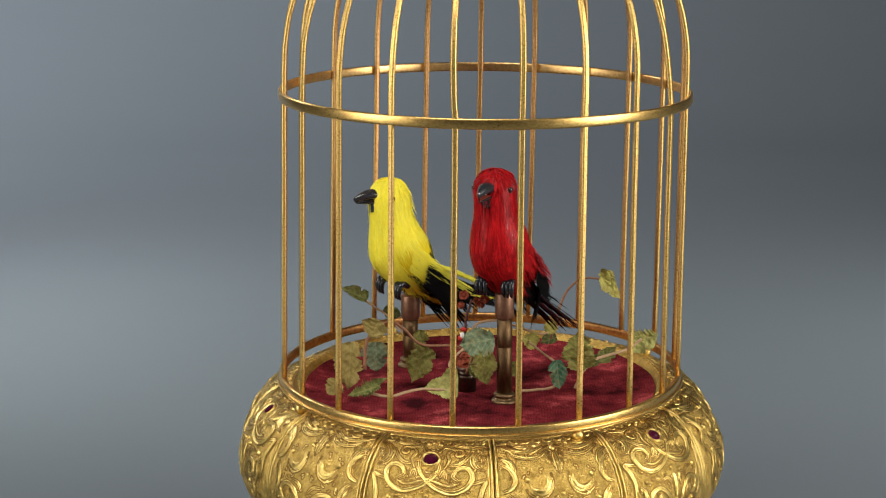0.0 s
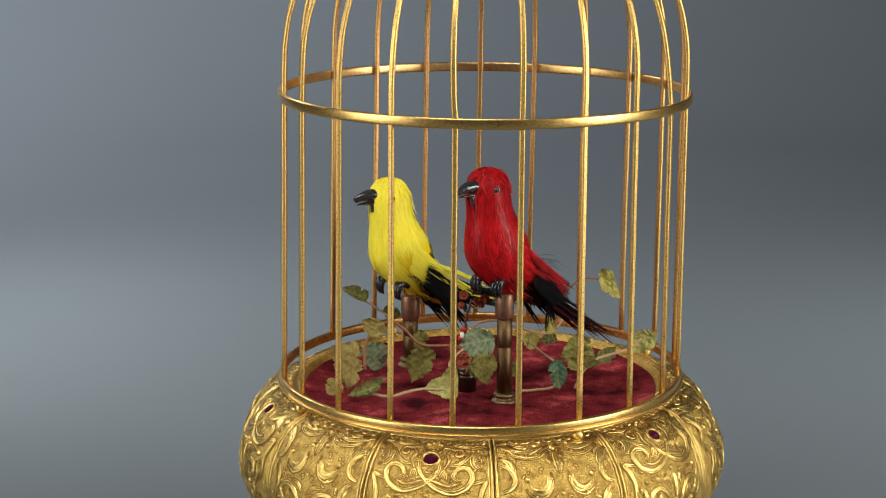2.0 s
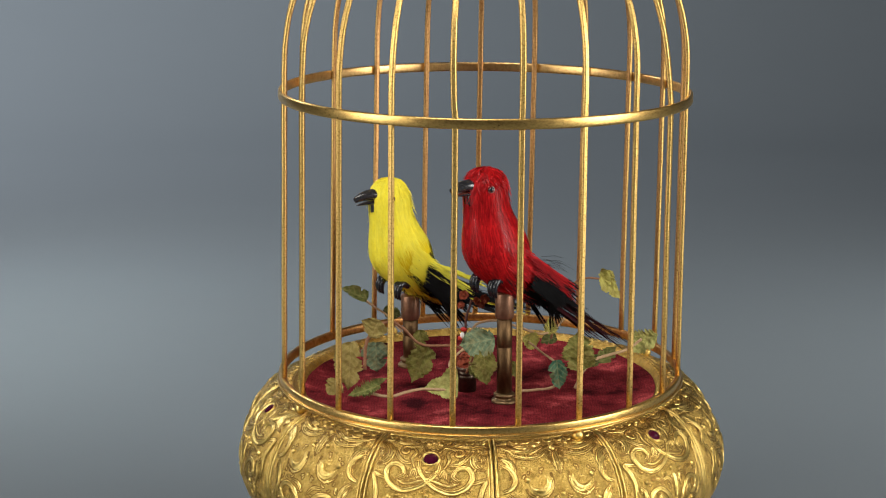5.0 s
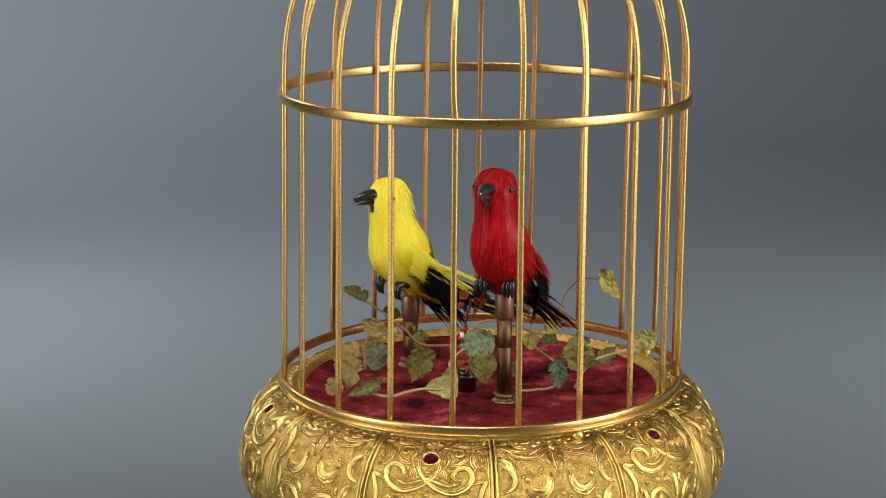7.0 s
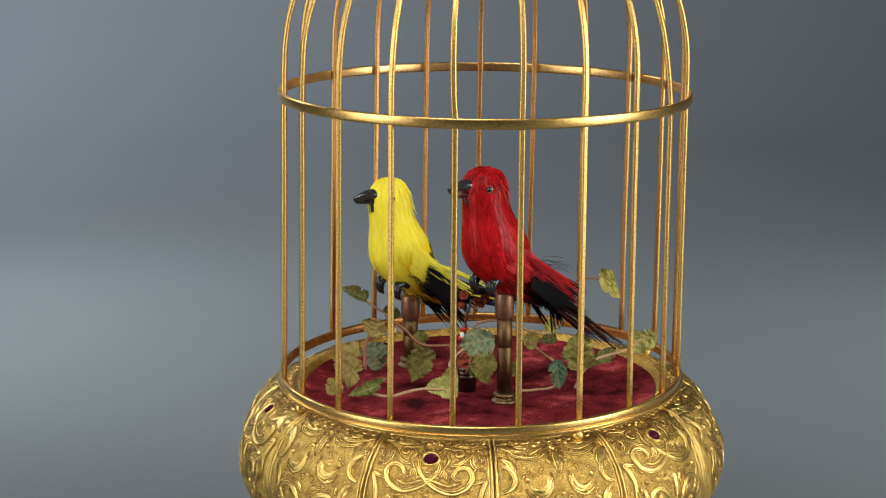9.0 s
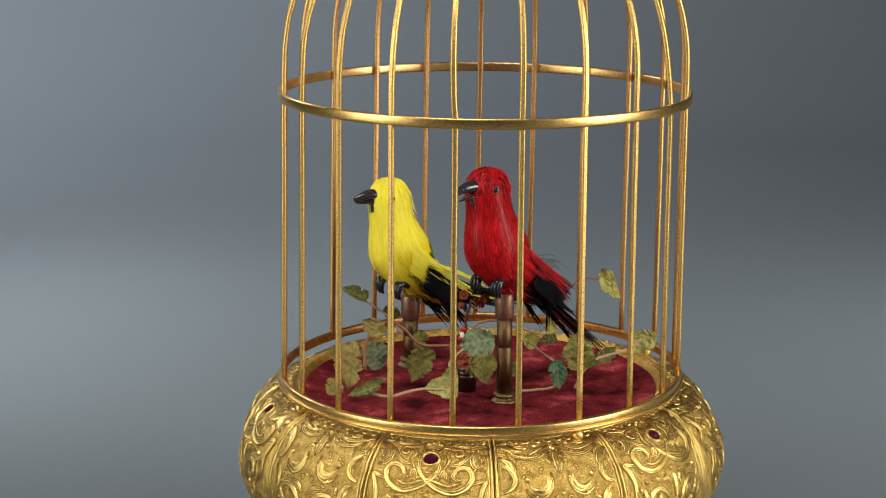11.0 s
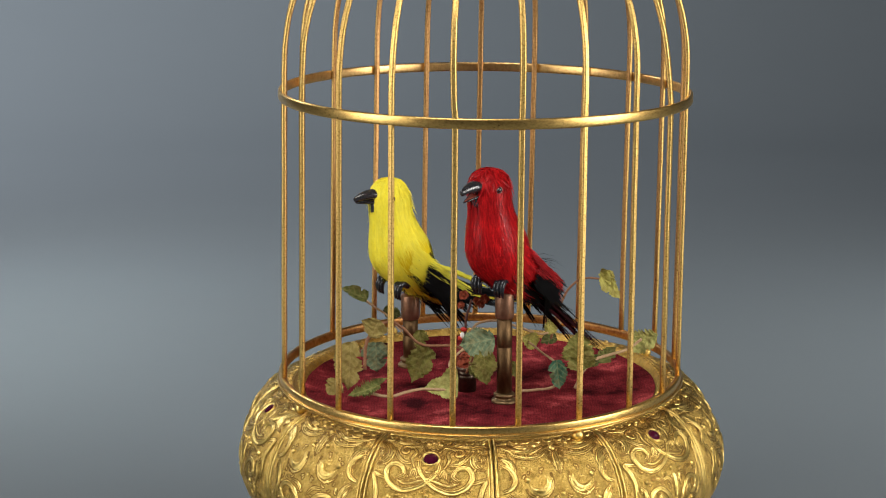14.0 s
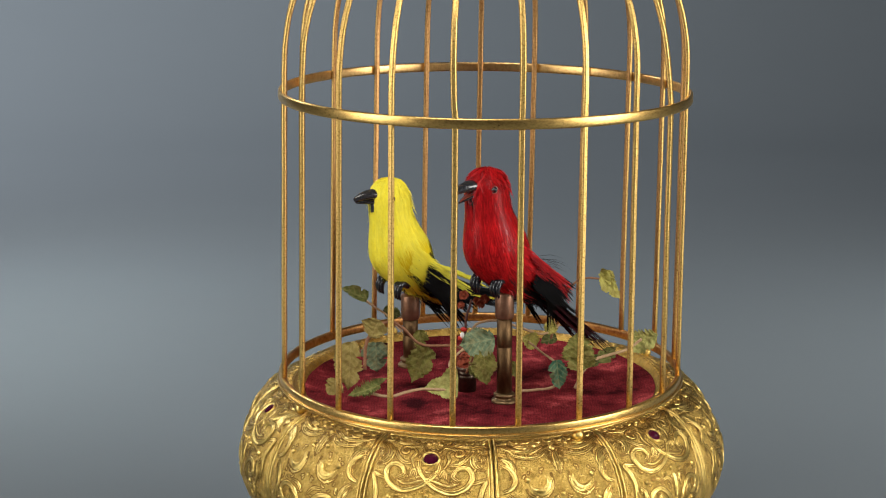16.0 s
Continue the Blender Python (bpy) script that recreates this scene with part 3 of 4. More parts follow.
    g = Geo().lathe([(0.0655, -0.0545), (0.0600, -0.0570), (0.0560, -0.0620), (0.0555, -0.0680), (0.0600, -0.0740), (0.0690, -0.0800), (0.0760, -0.0840),
                     (0.0775, -0.0890), (0.0775, -0.0950), (0.0500, -0.0950)], 96)
    part("foot", g, GILT, root)
    g = Geo()
    nr, na = 26, 96
    rows = []
    for i in range(nr + 1):
        r = 0.0618 * i / nr + 1e-5
        rows.append([(r * math.cos(2 * math.pi * j / na), r * math.sin(2 * math.pi * j / na),
                      -0.0090 + 0.0004 * (1 - (r / 0.0612) ** 2) + 0.0020 * max(0, r / 0.0612 - 0.88) * 8
                      + 0.0005 * noise.noise((r * math.cos(2 * math.pi * j / na) * 90, r * math.sin(2 * math.pi * j / na) * 60, 0.3)))
                     for j in range(na)])
    g.sweep(rows, caps=False)
    part("velvet_floor", g, VELVET, root, "crimson velvet floor lining")
    # bands
    def band(r, tall, thick):
        out = []
        for j in range(20):
            a = 2 * math.pi * j / 20
            c, q = math.cos(a), math.sin(a)
            e = 0.62
            out.append((r - thick / 2 + thick / 2 * math.copysign(abs(c) ** e, c), -tall / 2 + tall / 2 * math.copysign(abs(q) ** e, q)))
        return out
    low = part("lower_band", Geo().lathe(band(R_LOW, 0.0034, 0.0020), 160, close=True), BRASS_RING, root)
    lip = part("band_lip", Geo().lathe(band(R_LOW + 0.0006, 0.0009, 0.0010), 160, close=True, centre=(0, 0, -0.0026)), BRASS_RING, root)
    top = part("upper_band", Geo().lathe(band(R_UP, 0.0034, 0.0013), 160, close=True), BRASS_RING, root)
    top.location, top.rotation_euler.y = (UP_DX, 0, SEP), -UP_TILT
    # inward faces of both bands take a second, redder brass
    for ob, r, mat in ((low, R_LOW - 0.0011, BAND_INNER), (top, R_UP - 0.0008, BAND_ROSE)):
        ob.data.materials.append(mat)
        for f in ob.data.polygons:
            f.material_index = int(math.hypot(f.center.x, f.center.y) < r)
    # bars
    for az in BAR_AZ:
        a = radians(az)
        d = Vector((math.cos(a), math.sin(a), 0))
        tang = Vector((-math.sin(a), math.cos(a), 0))
        r0, r1 = R_LOW - 0.0011, 0.06868
        p0 = d * r0 + Vector((0, 0, -0.0030))
        b = radians(az - 0.45)
        e = Vector((math.cos(b), math.sin(b), 0))
        pm = Vector((UP_DX - 0.0003 + r1 * e.x, r1 * e.y - 0.0008, SEP + r1 * e.x * UP_TILT))
        pts = [p0.lerp(pm, k / 8) for k in range(9)]
        bent = 0.0032 if 330 < az % 360 < 333 else 0.0
        lean = -0.0011 if 262 < az % 360 < 264 else 0.0
        for k in range(1, 31):
            h = k / 30
            z = 0.070 * math.sin(h * math.pi / 2)
            rr = r1 * max(0.0, 1 - (z / 0.0703) ** 3) ** 0.625 + 0.004 * h ** 3
            rr -= bent * min(1, z / 0.03) * (1 - h)
            pts.append(Vector((UP_DX - 0.0003 + 0.0006 * min(1, z / 0.031) + lean * math.sin(math.pi * h ** 0.7) + rr * e.x, rr * e.y - 0.0008, pm.z + z)))
        prof = []
        for j in range(18):
            c, q = math.cos(2 * math.pi * j / 18), math.sin(2 * math.pi * j / 18)
            k = 1 - 0.36 * math.exp(-(c / 0.24) ** 2)
            prof.append((c, q * k))
        rings = []
        for i, p in enumerate(pts):
            t = (pts[min(i + 1, len(pts) - 1)] - pts[max(0, i - 1)]).normalized()
            out = tang.cross(t).normalized()
            if out.dot(d) < 0 and i < 26:
                out = -out
            j = Vector((noise.noise((az, i * 0.6, 1.0)), noise.noise((az, i * 0.6, 5.0)), 0)) * 0.00012
            rings.append([p + j + tang * (0.00101 * u) + out * (0.00095 * v) for u, v in prof])
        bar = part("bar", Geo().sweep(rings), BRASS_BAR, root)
        # sides that face into the cage get the coppery material
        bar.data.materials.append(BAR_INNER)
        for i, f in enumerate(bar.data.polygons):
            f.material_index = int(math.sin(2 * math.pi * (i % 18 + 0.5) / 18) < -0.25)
    g = Geo().lathe([(0.0001, 0.0740), (0.0055, 0.0735), (0.0065, 0.0705), (0.0055, 0.0680), (0.0001, 0.0675)], 32, centre=(UP_DX + 0.0007, -0.0008, SEP))
    part("crown_cap", g, BRASS_RING, root)
    # small balls under the lower band
    for x, y in STUDS:
        part("ball_foot", Geo().ball((x, y, -0.0053), 0.0020, 16, 12), GILT_RELIEF, root)
    # tubes that carry the birds and a capped stub
    def post(x, y, z_top, r, sleeve):
        seam = 0.66 * (z_top - sleeve)
        tube = Geo().lathe([(r, 0.0), (r, seam - 0.0003), (r * 0.94, seam - 0.0001), (r * 0.94, seam + 0.0001), (r, seam + 0.0003), (r, z_top - sleeve)], 28, centre=(x, y, -0.0090))
        tb = part("perch_tube", tube, BRONZE, root, "dark bronze perch tube")
        ft = Geo().lathe([(r * 1.70, 0.0), (r * 1.75, 0.0006), (r * 1.70, 0.0011), (r * 1.45, 0.0015), (r * 1.22, 0.0017), (r * 1.24, 0.0021), (r * 1.42, 0.0026), (r * 1.42, 0.0031), (r * 1.25, 0.0036), (r * 0.9, 0.0038)], 32, centre=(x, y, -0.0090))
        part("collar_foot", ft, STEEL, tb, "worn nickel collar")
        rs = r * 1.26
        sl = Geo().lathe([(rs * 0.9, 0), (rs, 0.0005), (rs, sleeve - 0.0006), (rs * 0.94, sleeve)], 32, centre=(x, y, -0.0090 + z_top - sleeve))
        part("sleeve", sl, COPPER, tb, "dull copper sleeve")
    post(RED_AT[0], RED_AT[1], RED_AT[2] - ZR + 0.009, 0.00258, 0.0090)
    post(YEL_AT[0], YEL_AT[1], YEL_AT[2] - ZR + 0.009, 0.00275, 0.0092)
    g = Geo().lathe([(0.0034, 0), (0.0034, 0.0052), (0.0037, 0.0056), (0.0034, 0.0060), (0.0034, 0.0066), (0.0037, 0.0070), (0.0034, 0.0074), (0.0034, 0.0080),
                     (0.0037, 0.0085), (0.0033, 0.0092), (0.0026, 0.0098)], 28, centre=(-0.0046, -0.0034, -0.0090))
    part("stub_post", g, DARK_BRONZE, root, "short ribbed dark bronze stub")
    return root


RED_AT = (0.0085, -0.0166, 0.1252)
YEL_AT = (-0.0254, 0.0265, 0.1134)
STUDS = [(0.0696 * math.cos(radians(a)), 0.0696 * math.sin(radians(a))) for a in (210.2, 296.8, 27.8, 119)]
build_cage()


# ---- birds ----
SPINE = [(8.0, 44.4, 0.3, 0.3), (8.3, 43.4, 3.6, 3.1), (8.4, 41.2, 6.0, 5.1), (8.5, 37.6, 7.4, 6.4), (8.2, 33.0, 7.7, 6.6), (7.5, 28.5, 8.1, 7.0), (6.5, 23.5, 9.5, 8.3),
         (4.9, 18.0, 11.1, 9.5), (2.4, 12.2, 11.4, 9.3), (-1.2, 7.0, 9.8, 8.0), (-6.2, 2.6, 7.8, 6.6), (-12.0, -1.2, 5.4, 5.4), (-18.0, -4.6, 3.0, 3.4), (-23.0, -7.4, 0.8, 1.2)]
SP = spline([(f, z, 0) for f, z, d, w in SPINE], 4)
SPR = spline([(d, w, 0) for f, z, d, w in SPINE], 4)


def body_point(t, a, lift=0.0):
    """A point of a bird's body in metres: t from crown (0) to rump (1), a round it from the breast (0) over its left flank to the back (pi)."""
    x = min(max(t, 0.0), 0.9999) * (len(SP) - 1)
    i = int(x)
    k = x - i
    p = SP[i].lerp(SP[i + 1], k)
    r = SPR[i].lerp(SPR[i + 1], k)
    d = (SP[min(i + 2, len(SP) - 1)] - SP[max(i - 1, 0)]).normalized()
    front = Vector((-d.y, d.x, 0))
    if front.x < 0:
        front = -front
    if i < 8:
        front = (front * (i / 8) + Vector((1, 0, 0)) * (1 - i / 8)).normalized()
    if math.cos(a) > 0:
        k = min(1.0, max(0.0, (t - 0.52) / 0.18))
        r = Vector((r.x * (1 - body_point.tuck * k * k * (3 - 2 * k) * math.cos(a)), r.y, 0))
    dd, ww = max(0.05, r.x) + lift, max(0.05, r.y) + lift
    return Vector((p.x + front.x * dd * math.cos(a), ww * math.sin(a), p.y + front.y * dd * math.cos(a))) * 0.001


def strand(g, pts, width):
    """A thin tapered barb along pts."""
    n = len(pts)
    L, R = [], []
    for i, p in enumerate(pts):
        t = (pts[min(i + 1, n - 1)] - pts[max(i - 1, 0)]).normalized()
        s = t.cross(strand.out).normalized()
        w = width * (0.7 + 0.5 * math.sin(math.pi * i / (n - 1))) * (1 - (i / (n - 1)) ** 2 * 0.92)
        L.append(p + s * w)
        R.append(p - s * w)
    g.add([q for pr in zip(L, R) for q in pr], [(2 * i, 2 * i + 1, 2 * i + 3, 2 * i + 2) for i in range(n - 1)])


def plumage(rng, count, t0, t1, a0, a1, length, width, lift, mess, keep=None):
    """Many small barbs lying along the body from t0 to t1."""
    g = Geo()
    for _ in range(count):
        t = t0 + (t1 - t0) * rng.random()
        a = a0 + (a1 - a0) * rng.random()
        if keep and not keep(t, a):
            continue
        ln = length * (0.6 + 0.8 * rng.random())
        da = rng.gauss(0, mess)
        up = lift * (0.3 + rng.random())
        pts = []
        for k in range(4):
            f = k / 3
            pts.append(body_point(t + ln * f, a + da * f, 0.1 + up * f + 0.25 * rng.random()))
        c = body_point(t, a, -5)
        strand.out = (pts[1] - c).normalized()
        strand(g, pts, width * 0.001 * (0.6 + 0.8 * rng.random()))
    return g


def quill(g, rng, root, tip, out, width, sag, barbs, blen):
    """One long feather: a shaft with barbs to both sides."""
    root, tip, out = Vector(root), Vector(tip), Vector(out).normalized()
    ax = (tip - root).normalized()
    side = ax.cross(out).normalized()
    L = (tip - root).length
    mid = [root.lerp(tip, f) - out * (sag * 4 * f * (1 - f)) for f in [k / 8 for k in range(9)]]
    strand.out = out
    blade_l = [p + side * width * math.sin(math.pi * (0.12 + 0.84 * k / 8)) ** 0.6 for k, p in enumerate(mid)]
    blade_r = [p - side * width * math.sin(math.pi * (0.12 + 0.84 * k / 8)) ** 0.6 for k, p in enumerate(mid)]
    ridge = [p + out * width * 0.25 for p in mid]
    g.sweep([[a, b, c] for a, b, c in zip(blade_l, ridge, blade_r)], closed=False)
    for _ in range(barbs):
        f = 0.05 + 0.95 * rng.random()
        p = root.lerp(tip, f) - out * (sag * 4 * f * (1 - f))
        s = side * (1 if rng.random() < 0.5 else -1)
        e = p + ax * blen * (0.7 + 0.6 * rng.random()) + s * (width * (0.5 + 0.9 * rng.random())) + out * rng.gauss(0, width * 0.3)
        strand(g, [p, p.lerp(e, 0.5) + s * width * 0.3, e], 0.00012)


def build_bird(name, label, at, mats, seed, yaw, crest, reach, stance, upper, wing_shift, rump, mouth, flank, barb, tuck, gloss=None):
    """An upright small bird; its own space has the beak towards +x, its left side +y, the perch's top at the origin."""
    body_point.tuck = tuck                   # how far the belly draws in behind the feet
    rng = random.Random(seed)
    skin, main, wing_mat, tail_mat, edge_mat, eye_mat = mats
    bird = tagged(new(name), label, "automaton bird")
    bird.matrix_world = pose(*at, 0, 0, yaw)
    g = Geo()
    rows = [[body_point(i / 40, 2 * math.pi * j / 24, -0.2) for j in range(24)] for i in range(41)]
    g.sweep(rows)
    part("body", g, skin, bird)
    # feathers of head, breast and back
    front = lambda t, a: not (0.09 < t < 0.30 and abs(math.atan2(math.sin(a), math.cos(a))) < 0.34) and not (t > flank and 1.0 < abs(math.atan2(math.sin(a), math.cos(a))) < 2.7)
    g = plumage(rng, 10000, 0.03, 0.86, 0, 2 * math.pi, 0.12, barb[0], barb[1], 0.09, front)
    part("plumage", g, main, bird, kind="stuff")
    g = plumage(rng, 520, 0.0, 0.18, 0.0, 2 * math.pi, 0.09, 0.2, 1.0 if crest > 40 else 0.5, 0.35, front)
    for _ in range(crest):
        a = rng.uniform(1.6, 4.7)
        t = rng.uniform(0.05, 0.3)
        pts = [body_point(t + 0.1 * f, a, 0.3 + 1.3 * f) for f in (0, 0.5, 1)]
        strand.out = Vector((0, 1, 0.2))
        strand(g, pts, 0.00012)
    for _ in range(2 * crest):
        a, t = rng.uniform(0, 6.28), rng.uniform(0.01, 0.13)
        da, ln = rng.gauss(0, 0.5), rng.uniform(0.05, 0.11)
        pts = [body_point(t + ln * f, a + da * f, 0.1 + 1.5 * f * (1.3 - f)) for f in (0, 0.35, 0.7, 1)]
        strand.out = Vector((0.1, 0.2, 1))
        strand(g, pts, 0.00022)
    part("crest", g, main, bird, kind="stuff")
    g = plumage(rng, 900, rump, 0.93, 0.6 if gloss else 1.25, 2 * math.pi - (0.6 if gloss else 1.25), 0.14, 0.34, 0.9, 0.12)
    part("rump_feathers", g, wing_mat, bird, "ragged black rump feathers", kind="stuff")
    g = Geo()
    for _ in range(260):
        a, t = rng.uniform(0, 6.28), rng.uniform(0.1, 0.85)
        pts = [body_point(t + 0.13 * f, a, 0.3 + 1.2 * f * f) for f in (0, 0.35, 0.7, 1)]
        strand.out = Vector((math.cos(a), math.sin(a), 0.2))
        strand(g, pts, 0.00009)
    part("loose_barbs", g, main, bird, kind="stuff")
    if gloss:
        g = Geo()
        for _ in range(240):
            a, t = rng.uniform(-2.1, 2.1), rng.uniform(0.10, 0.66)
            da = rng.gauss(0, 0.2)
            pts = [body_point(t + 0.06 * f, a + da * f, 0.45 + 0.25 * f) for f in (0, 0.5, 1)]
            strand.out = Vector((math.cos(a), math.sin(a), 0.2))
            strand(g, pts, rng.uniform(0.00004, 0.00009))
        part("quill_shafts", g, gloss, bird, "shiny red quill shafts", kind="stuff")
    # wings
    for sgn, wname in ((1, "wing"), (-1, "wing")):
        g, gu = Geo(), Geo()
        back = -3.5 if gloss else 0.0
        for k in range(15):
            f = k / 14
            root = Vector((-2.0 + back - 6.0 * f, sgn * (9.8 - 1.2 * f + 0.15 * back), 14.5 + 0.7 * back - 10.0 * f)) * 0.001
            tip = Vector((-27.5 + 9.5 * f + rng.gauss(0, 1.0), sgn * ((2.6 if gloss else 3.6) + 1.6 * f), (-2.4 if gloss else -1.5) - 8.0 * f + rng.gauss(0, 0.9))) * 0.001
            root, tip = root + wing_shift, tip + wing_shift * 0.6
            quill(gu if k < upper else g, rng, root, tip, Vector((0.25, sgn, 0.35)), 0.00068, -0.0012, 80, 0.0085)
        w = part(wname, g, wing_mat, bird, "black folded wing")
        part("upper_quills", gu, edge_mat, w)
        g = Geo()
        for _ in range(1900):
            f, h = reach * rng.random(), rng.random()
            if f > 0.5:
                h *= 0.5
            if not gloss and rng.random() < 2.1 * f:
                continue
            p = Vector((4.0 - 19 * f + 2.5 * h, sgn * (9.9 - 0.9 * abs(h - 0.4) - 1.6 * f * f - 1.4 * rng.random() ** 2), 21.0 - 15.5 * f - 9.5 * h * (1 - 0.65 * f))) * 0.001
            e = p + Vector((-5.2, -sgn * 0.5, -4.6)) * (0.001 if gloss else 0.0016) * (0.5 + 0.9 * rng.random()) + Vector((rng.gauss(0, 0.3), sgn * rng.random() * 0.6, rng.gauss(0, 0.4))) * 0.001
            strand.out = Vector((0.1, sgn, 0.2))
            strand(g, [p, p.lerp(e, 0.5) + Vector((0, sgn * 0.0003, 0)), e], 0.00022 if gloss else 0.00013)
        part("covert", g, main, w, kind="stuff")
        g = Geo()
        for _ in range(50):
            f, h = rng.uniform(0.25, 0.95), 0.55 * rng.random() ** 1.4
            p = Vector((3.0 - 20 * f + 2.5 * h, sgn * (10.9 - 1.9 * f * f), 18.8 - 15.0 * f - 10.0 * h * (1 - 0.5 * f))) * 0.001
            e = p + Vector((-6.6, -sgn * 0.5, -4.4)) * 0.001 * (0.7 + 0.8 * rng.random()) + Vector((0, sgn * rng.random() * 0.5, rng.gauss(0, 0.5))) * 0.001
            strand.out = Vector((0.1, sgn, 0.2))
            strand(g, [p, p.lerp(e, 0.5) + Vector((0, sgn * 0.0004, 0)), e], 0.00017)
        part("streaks", g, skin if gloss else edge_mat, w, "thin coloured barbs over the black", kind="stuff")
        g = Geo()
        for _ in range(620):
            f, h = (0.45 if gloss else 0.22) + 0.55 * rng.random(), rng.random()
            if h < (0.55 if gloss else 0.30) * rng.random():
                continue
            p = Vector((3.0 - 19 * f + 2.5 * h, sgn * (10.6 - 1.9 * f * f), (17.5 if gloss else 17.6) - 14.5 * f - 10.0 * h * (1 - 0.5 * f))) * 0.001
            e = p + Vector((-5.6, -sgn * 0.4, -5.2)) * 0.001 * (0.7 + 0.8 * rng.random()) + Vector((rng.gauss(0, 0.4), sgn * rng.random() * 0.7, rng.gauss(0, 0.6))) * 0.001
            strand.out = Vector((0.1, sgn, 0.2))
            strand(g, [p, p.lerp(e, 0.5) + Vector((0, sgn * 0.0004, 0)), e], 0.00014)
        part("black_barbs", g, wing_mat, w, "loose black barbs", kind="stuff")
        g = Geo()
        for k in range(3 if gloss else 1):
            quill(g, rng, Vector((-8.5 - 1.0 * k, sgn * 5.6, 11.0 - 1.2 * k) if not gloss else (-12.0, sgn * 5.0, 7.4 - 1.4 * k)) * 0.001, Vector((-29.5 + 1.5 * k, sgn * 2.2, (-1.8 if gloss else 0.6) - 1.7 * k)) * 0.001, Vector((0, sgn, 0.5)), 0.0007, -0.0008, 50, 0.006)
        part("edge_feather", g, wing_mat if gloss else edge_mat, w)
    # wisps that hang below the belly and stray off the back
    g, gd = Geo(), Geo()
    for _ in range(520):
        t, a = rng.uniform(0.60, 0.90), rng.gauss(0, 0.85)
        p = body_point(t, a, 0.0)
        ln = rng.uniform(2.0, 5.5) * 0.001
        e = p + Vector((-0.75 + rng.gauss(0, 0.2), rng.gauss(0, 0.25), -0.7 + rng.gauss(0, 0.2))) * ln
        strand.out = Vector((0.2, math.sin(a) + 0.01, 0.2))
        strand(g if rng.random() > (t - 0.60) / 0.12 else gd, [p, p.lerp(e, 0.5) + Vector((-0.0004, 0, 0.0003)), e], 0.00016)
    part("belly_wisps", g, main, bird, kind="stuff")
    for _ in range(16 if gloss else 0):
        y = rng.uniform(-4.5, 4.5)
        p = Vector((-13.0 - rng.random() * 4, y, 7.0 + rng.random() * 3.0)) * 0.001
        e = p + Vector((-11.0, y * 0.25, -4.5 + rng.gauss(0, 1.6))) * 0.001 * rng.uniform(0.6, 1.15)
        strand.out = Vector((0.2, 0.6, 0.7))
        strand(gd, [p, p.lerp(e, 0.5) + Vector((0, 0, 0.0008)), e], 0.00009)
    part("dark_wisps", gd, wing_mat, bird, "loose black wisps", kind="stuff")
    # tail, hinged at the rump
    tail = part("tail", Geo().ball((0, 0, 0), 0.0022, 10, 8), tail_mat, bird)
    tail.location = (-0.0130, 0, 0.0015)
    g, ge = Geo(), Geo()
    for k in range(12):
        u, low = (k % 6 - 2.5) / 2.5, k // 6
        quill(g, rng, Vector((1.0, 1.8 * u, -2.6 * low)) * 0.001, Vector((-30.5 + 3.0 * abs(u) + 9.0 * low + rng.gauss(0, 1), 3.6 * u, -21.5 + 3.0 * low + 1.2 * rng.random())) * 0.001,
              Vector((0.55, 0.25 * u, 0.8)), 0.0008, -0.0006, 70, 0.0085)
    part("tail_feathers", g, tail_mat, tail)
    for k in (-1, 0, 1):
        quill(ge, rng, Vector((2.0, 2.2 * k, 1.2)) * 0.001, Vector((-17.0, 3.6 * k, -10.5)) * 0.001, Vector((0.5, 0.3 * k, 0.8)), 0.0013 if gloss else 0.0008, -0.0006, 40, 0.006)
    part("tail_coverts", ge, wing_mat, tail)
    gt = Geo()
    for k in (-1, 1):
        quill(gt, rng, Vector((1.0, 1.5 * k, -0.8)) * 0.001, Vector((-26.5, 2.6 * k, -20.5)) * 0.001, Vector((0.5, 0.6 * k, 0.6)), 0.0007, -0.0006, 30, 0.006)
    part("under_tail", gt, tail_mat if gloss else main, tail)
    # beak
    g = Geo()
    rings = []
    for k in range(11):
        f = k / 10
        x = 14.4 + 9.2 * f
        top_z = 40.9 + 0.5 * math.sin(math.pi * f * 0.6) - 2.9 * f ** 2.0
        bot_z = 36.7 - 0.2 * f + 0.5 * math.sin(math.pi * f)
        if f > 0.93:
            bot_z = top_z - 0.5
        hw = 2.7 * (1 - f ** 1.6) + 0.12
        rings.append([Vector((x, hw * math.cos(b), (top_z + bot_z) / 2 + (top_z - bot_z) / 2 * math.sin(b))) * 0.001 for b in [2 * math.pi * j / 14 for j in range(14)]])
    g.sweep(rings)
    part("upper_beak", g, BEAK, bird, "glossy black upper beak")
    jaw = part("lower_beak", Geo().sweep([[Vector((8.0 * f, 2.2 * (1 - f ** 1.6) * math.cos(b) + 0.1 * math.cos(b), (-1.5 + 1.25 * f) * (1 if math.sin(b) < 0 else 0.05) * abs(math.sin(b)) - 0.05)) * 0.001
                                           for b in [2 * math.pi * j / 14 for j in range(14)]] for f in [k / 8 for k in range(9)]]), BEAK, bird, "black lower beak")
    jaw.location = (0.0144, 0, 0.0367)
    part("tongue", Geo().sweep([[Vector((0.4 + 6.8 * f, 1.7 * (1 - f ** 1.6) * math.cos(b), 0.12 + 0.12 * math.sin(b))) * 0.001 for b in [2 * math.pi * j / 10 for j in range(10)]]
                                for f in [k / 6 for k in range(7)]]), mouth, jaw, "inside of the beak")
    g = Geo().ball((0.0150, 0, 0.0348), 0.0026, 12, 10, (0.5, 0.85, 1.3))
    part("gape", g, BEAK, bird)
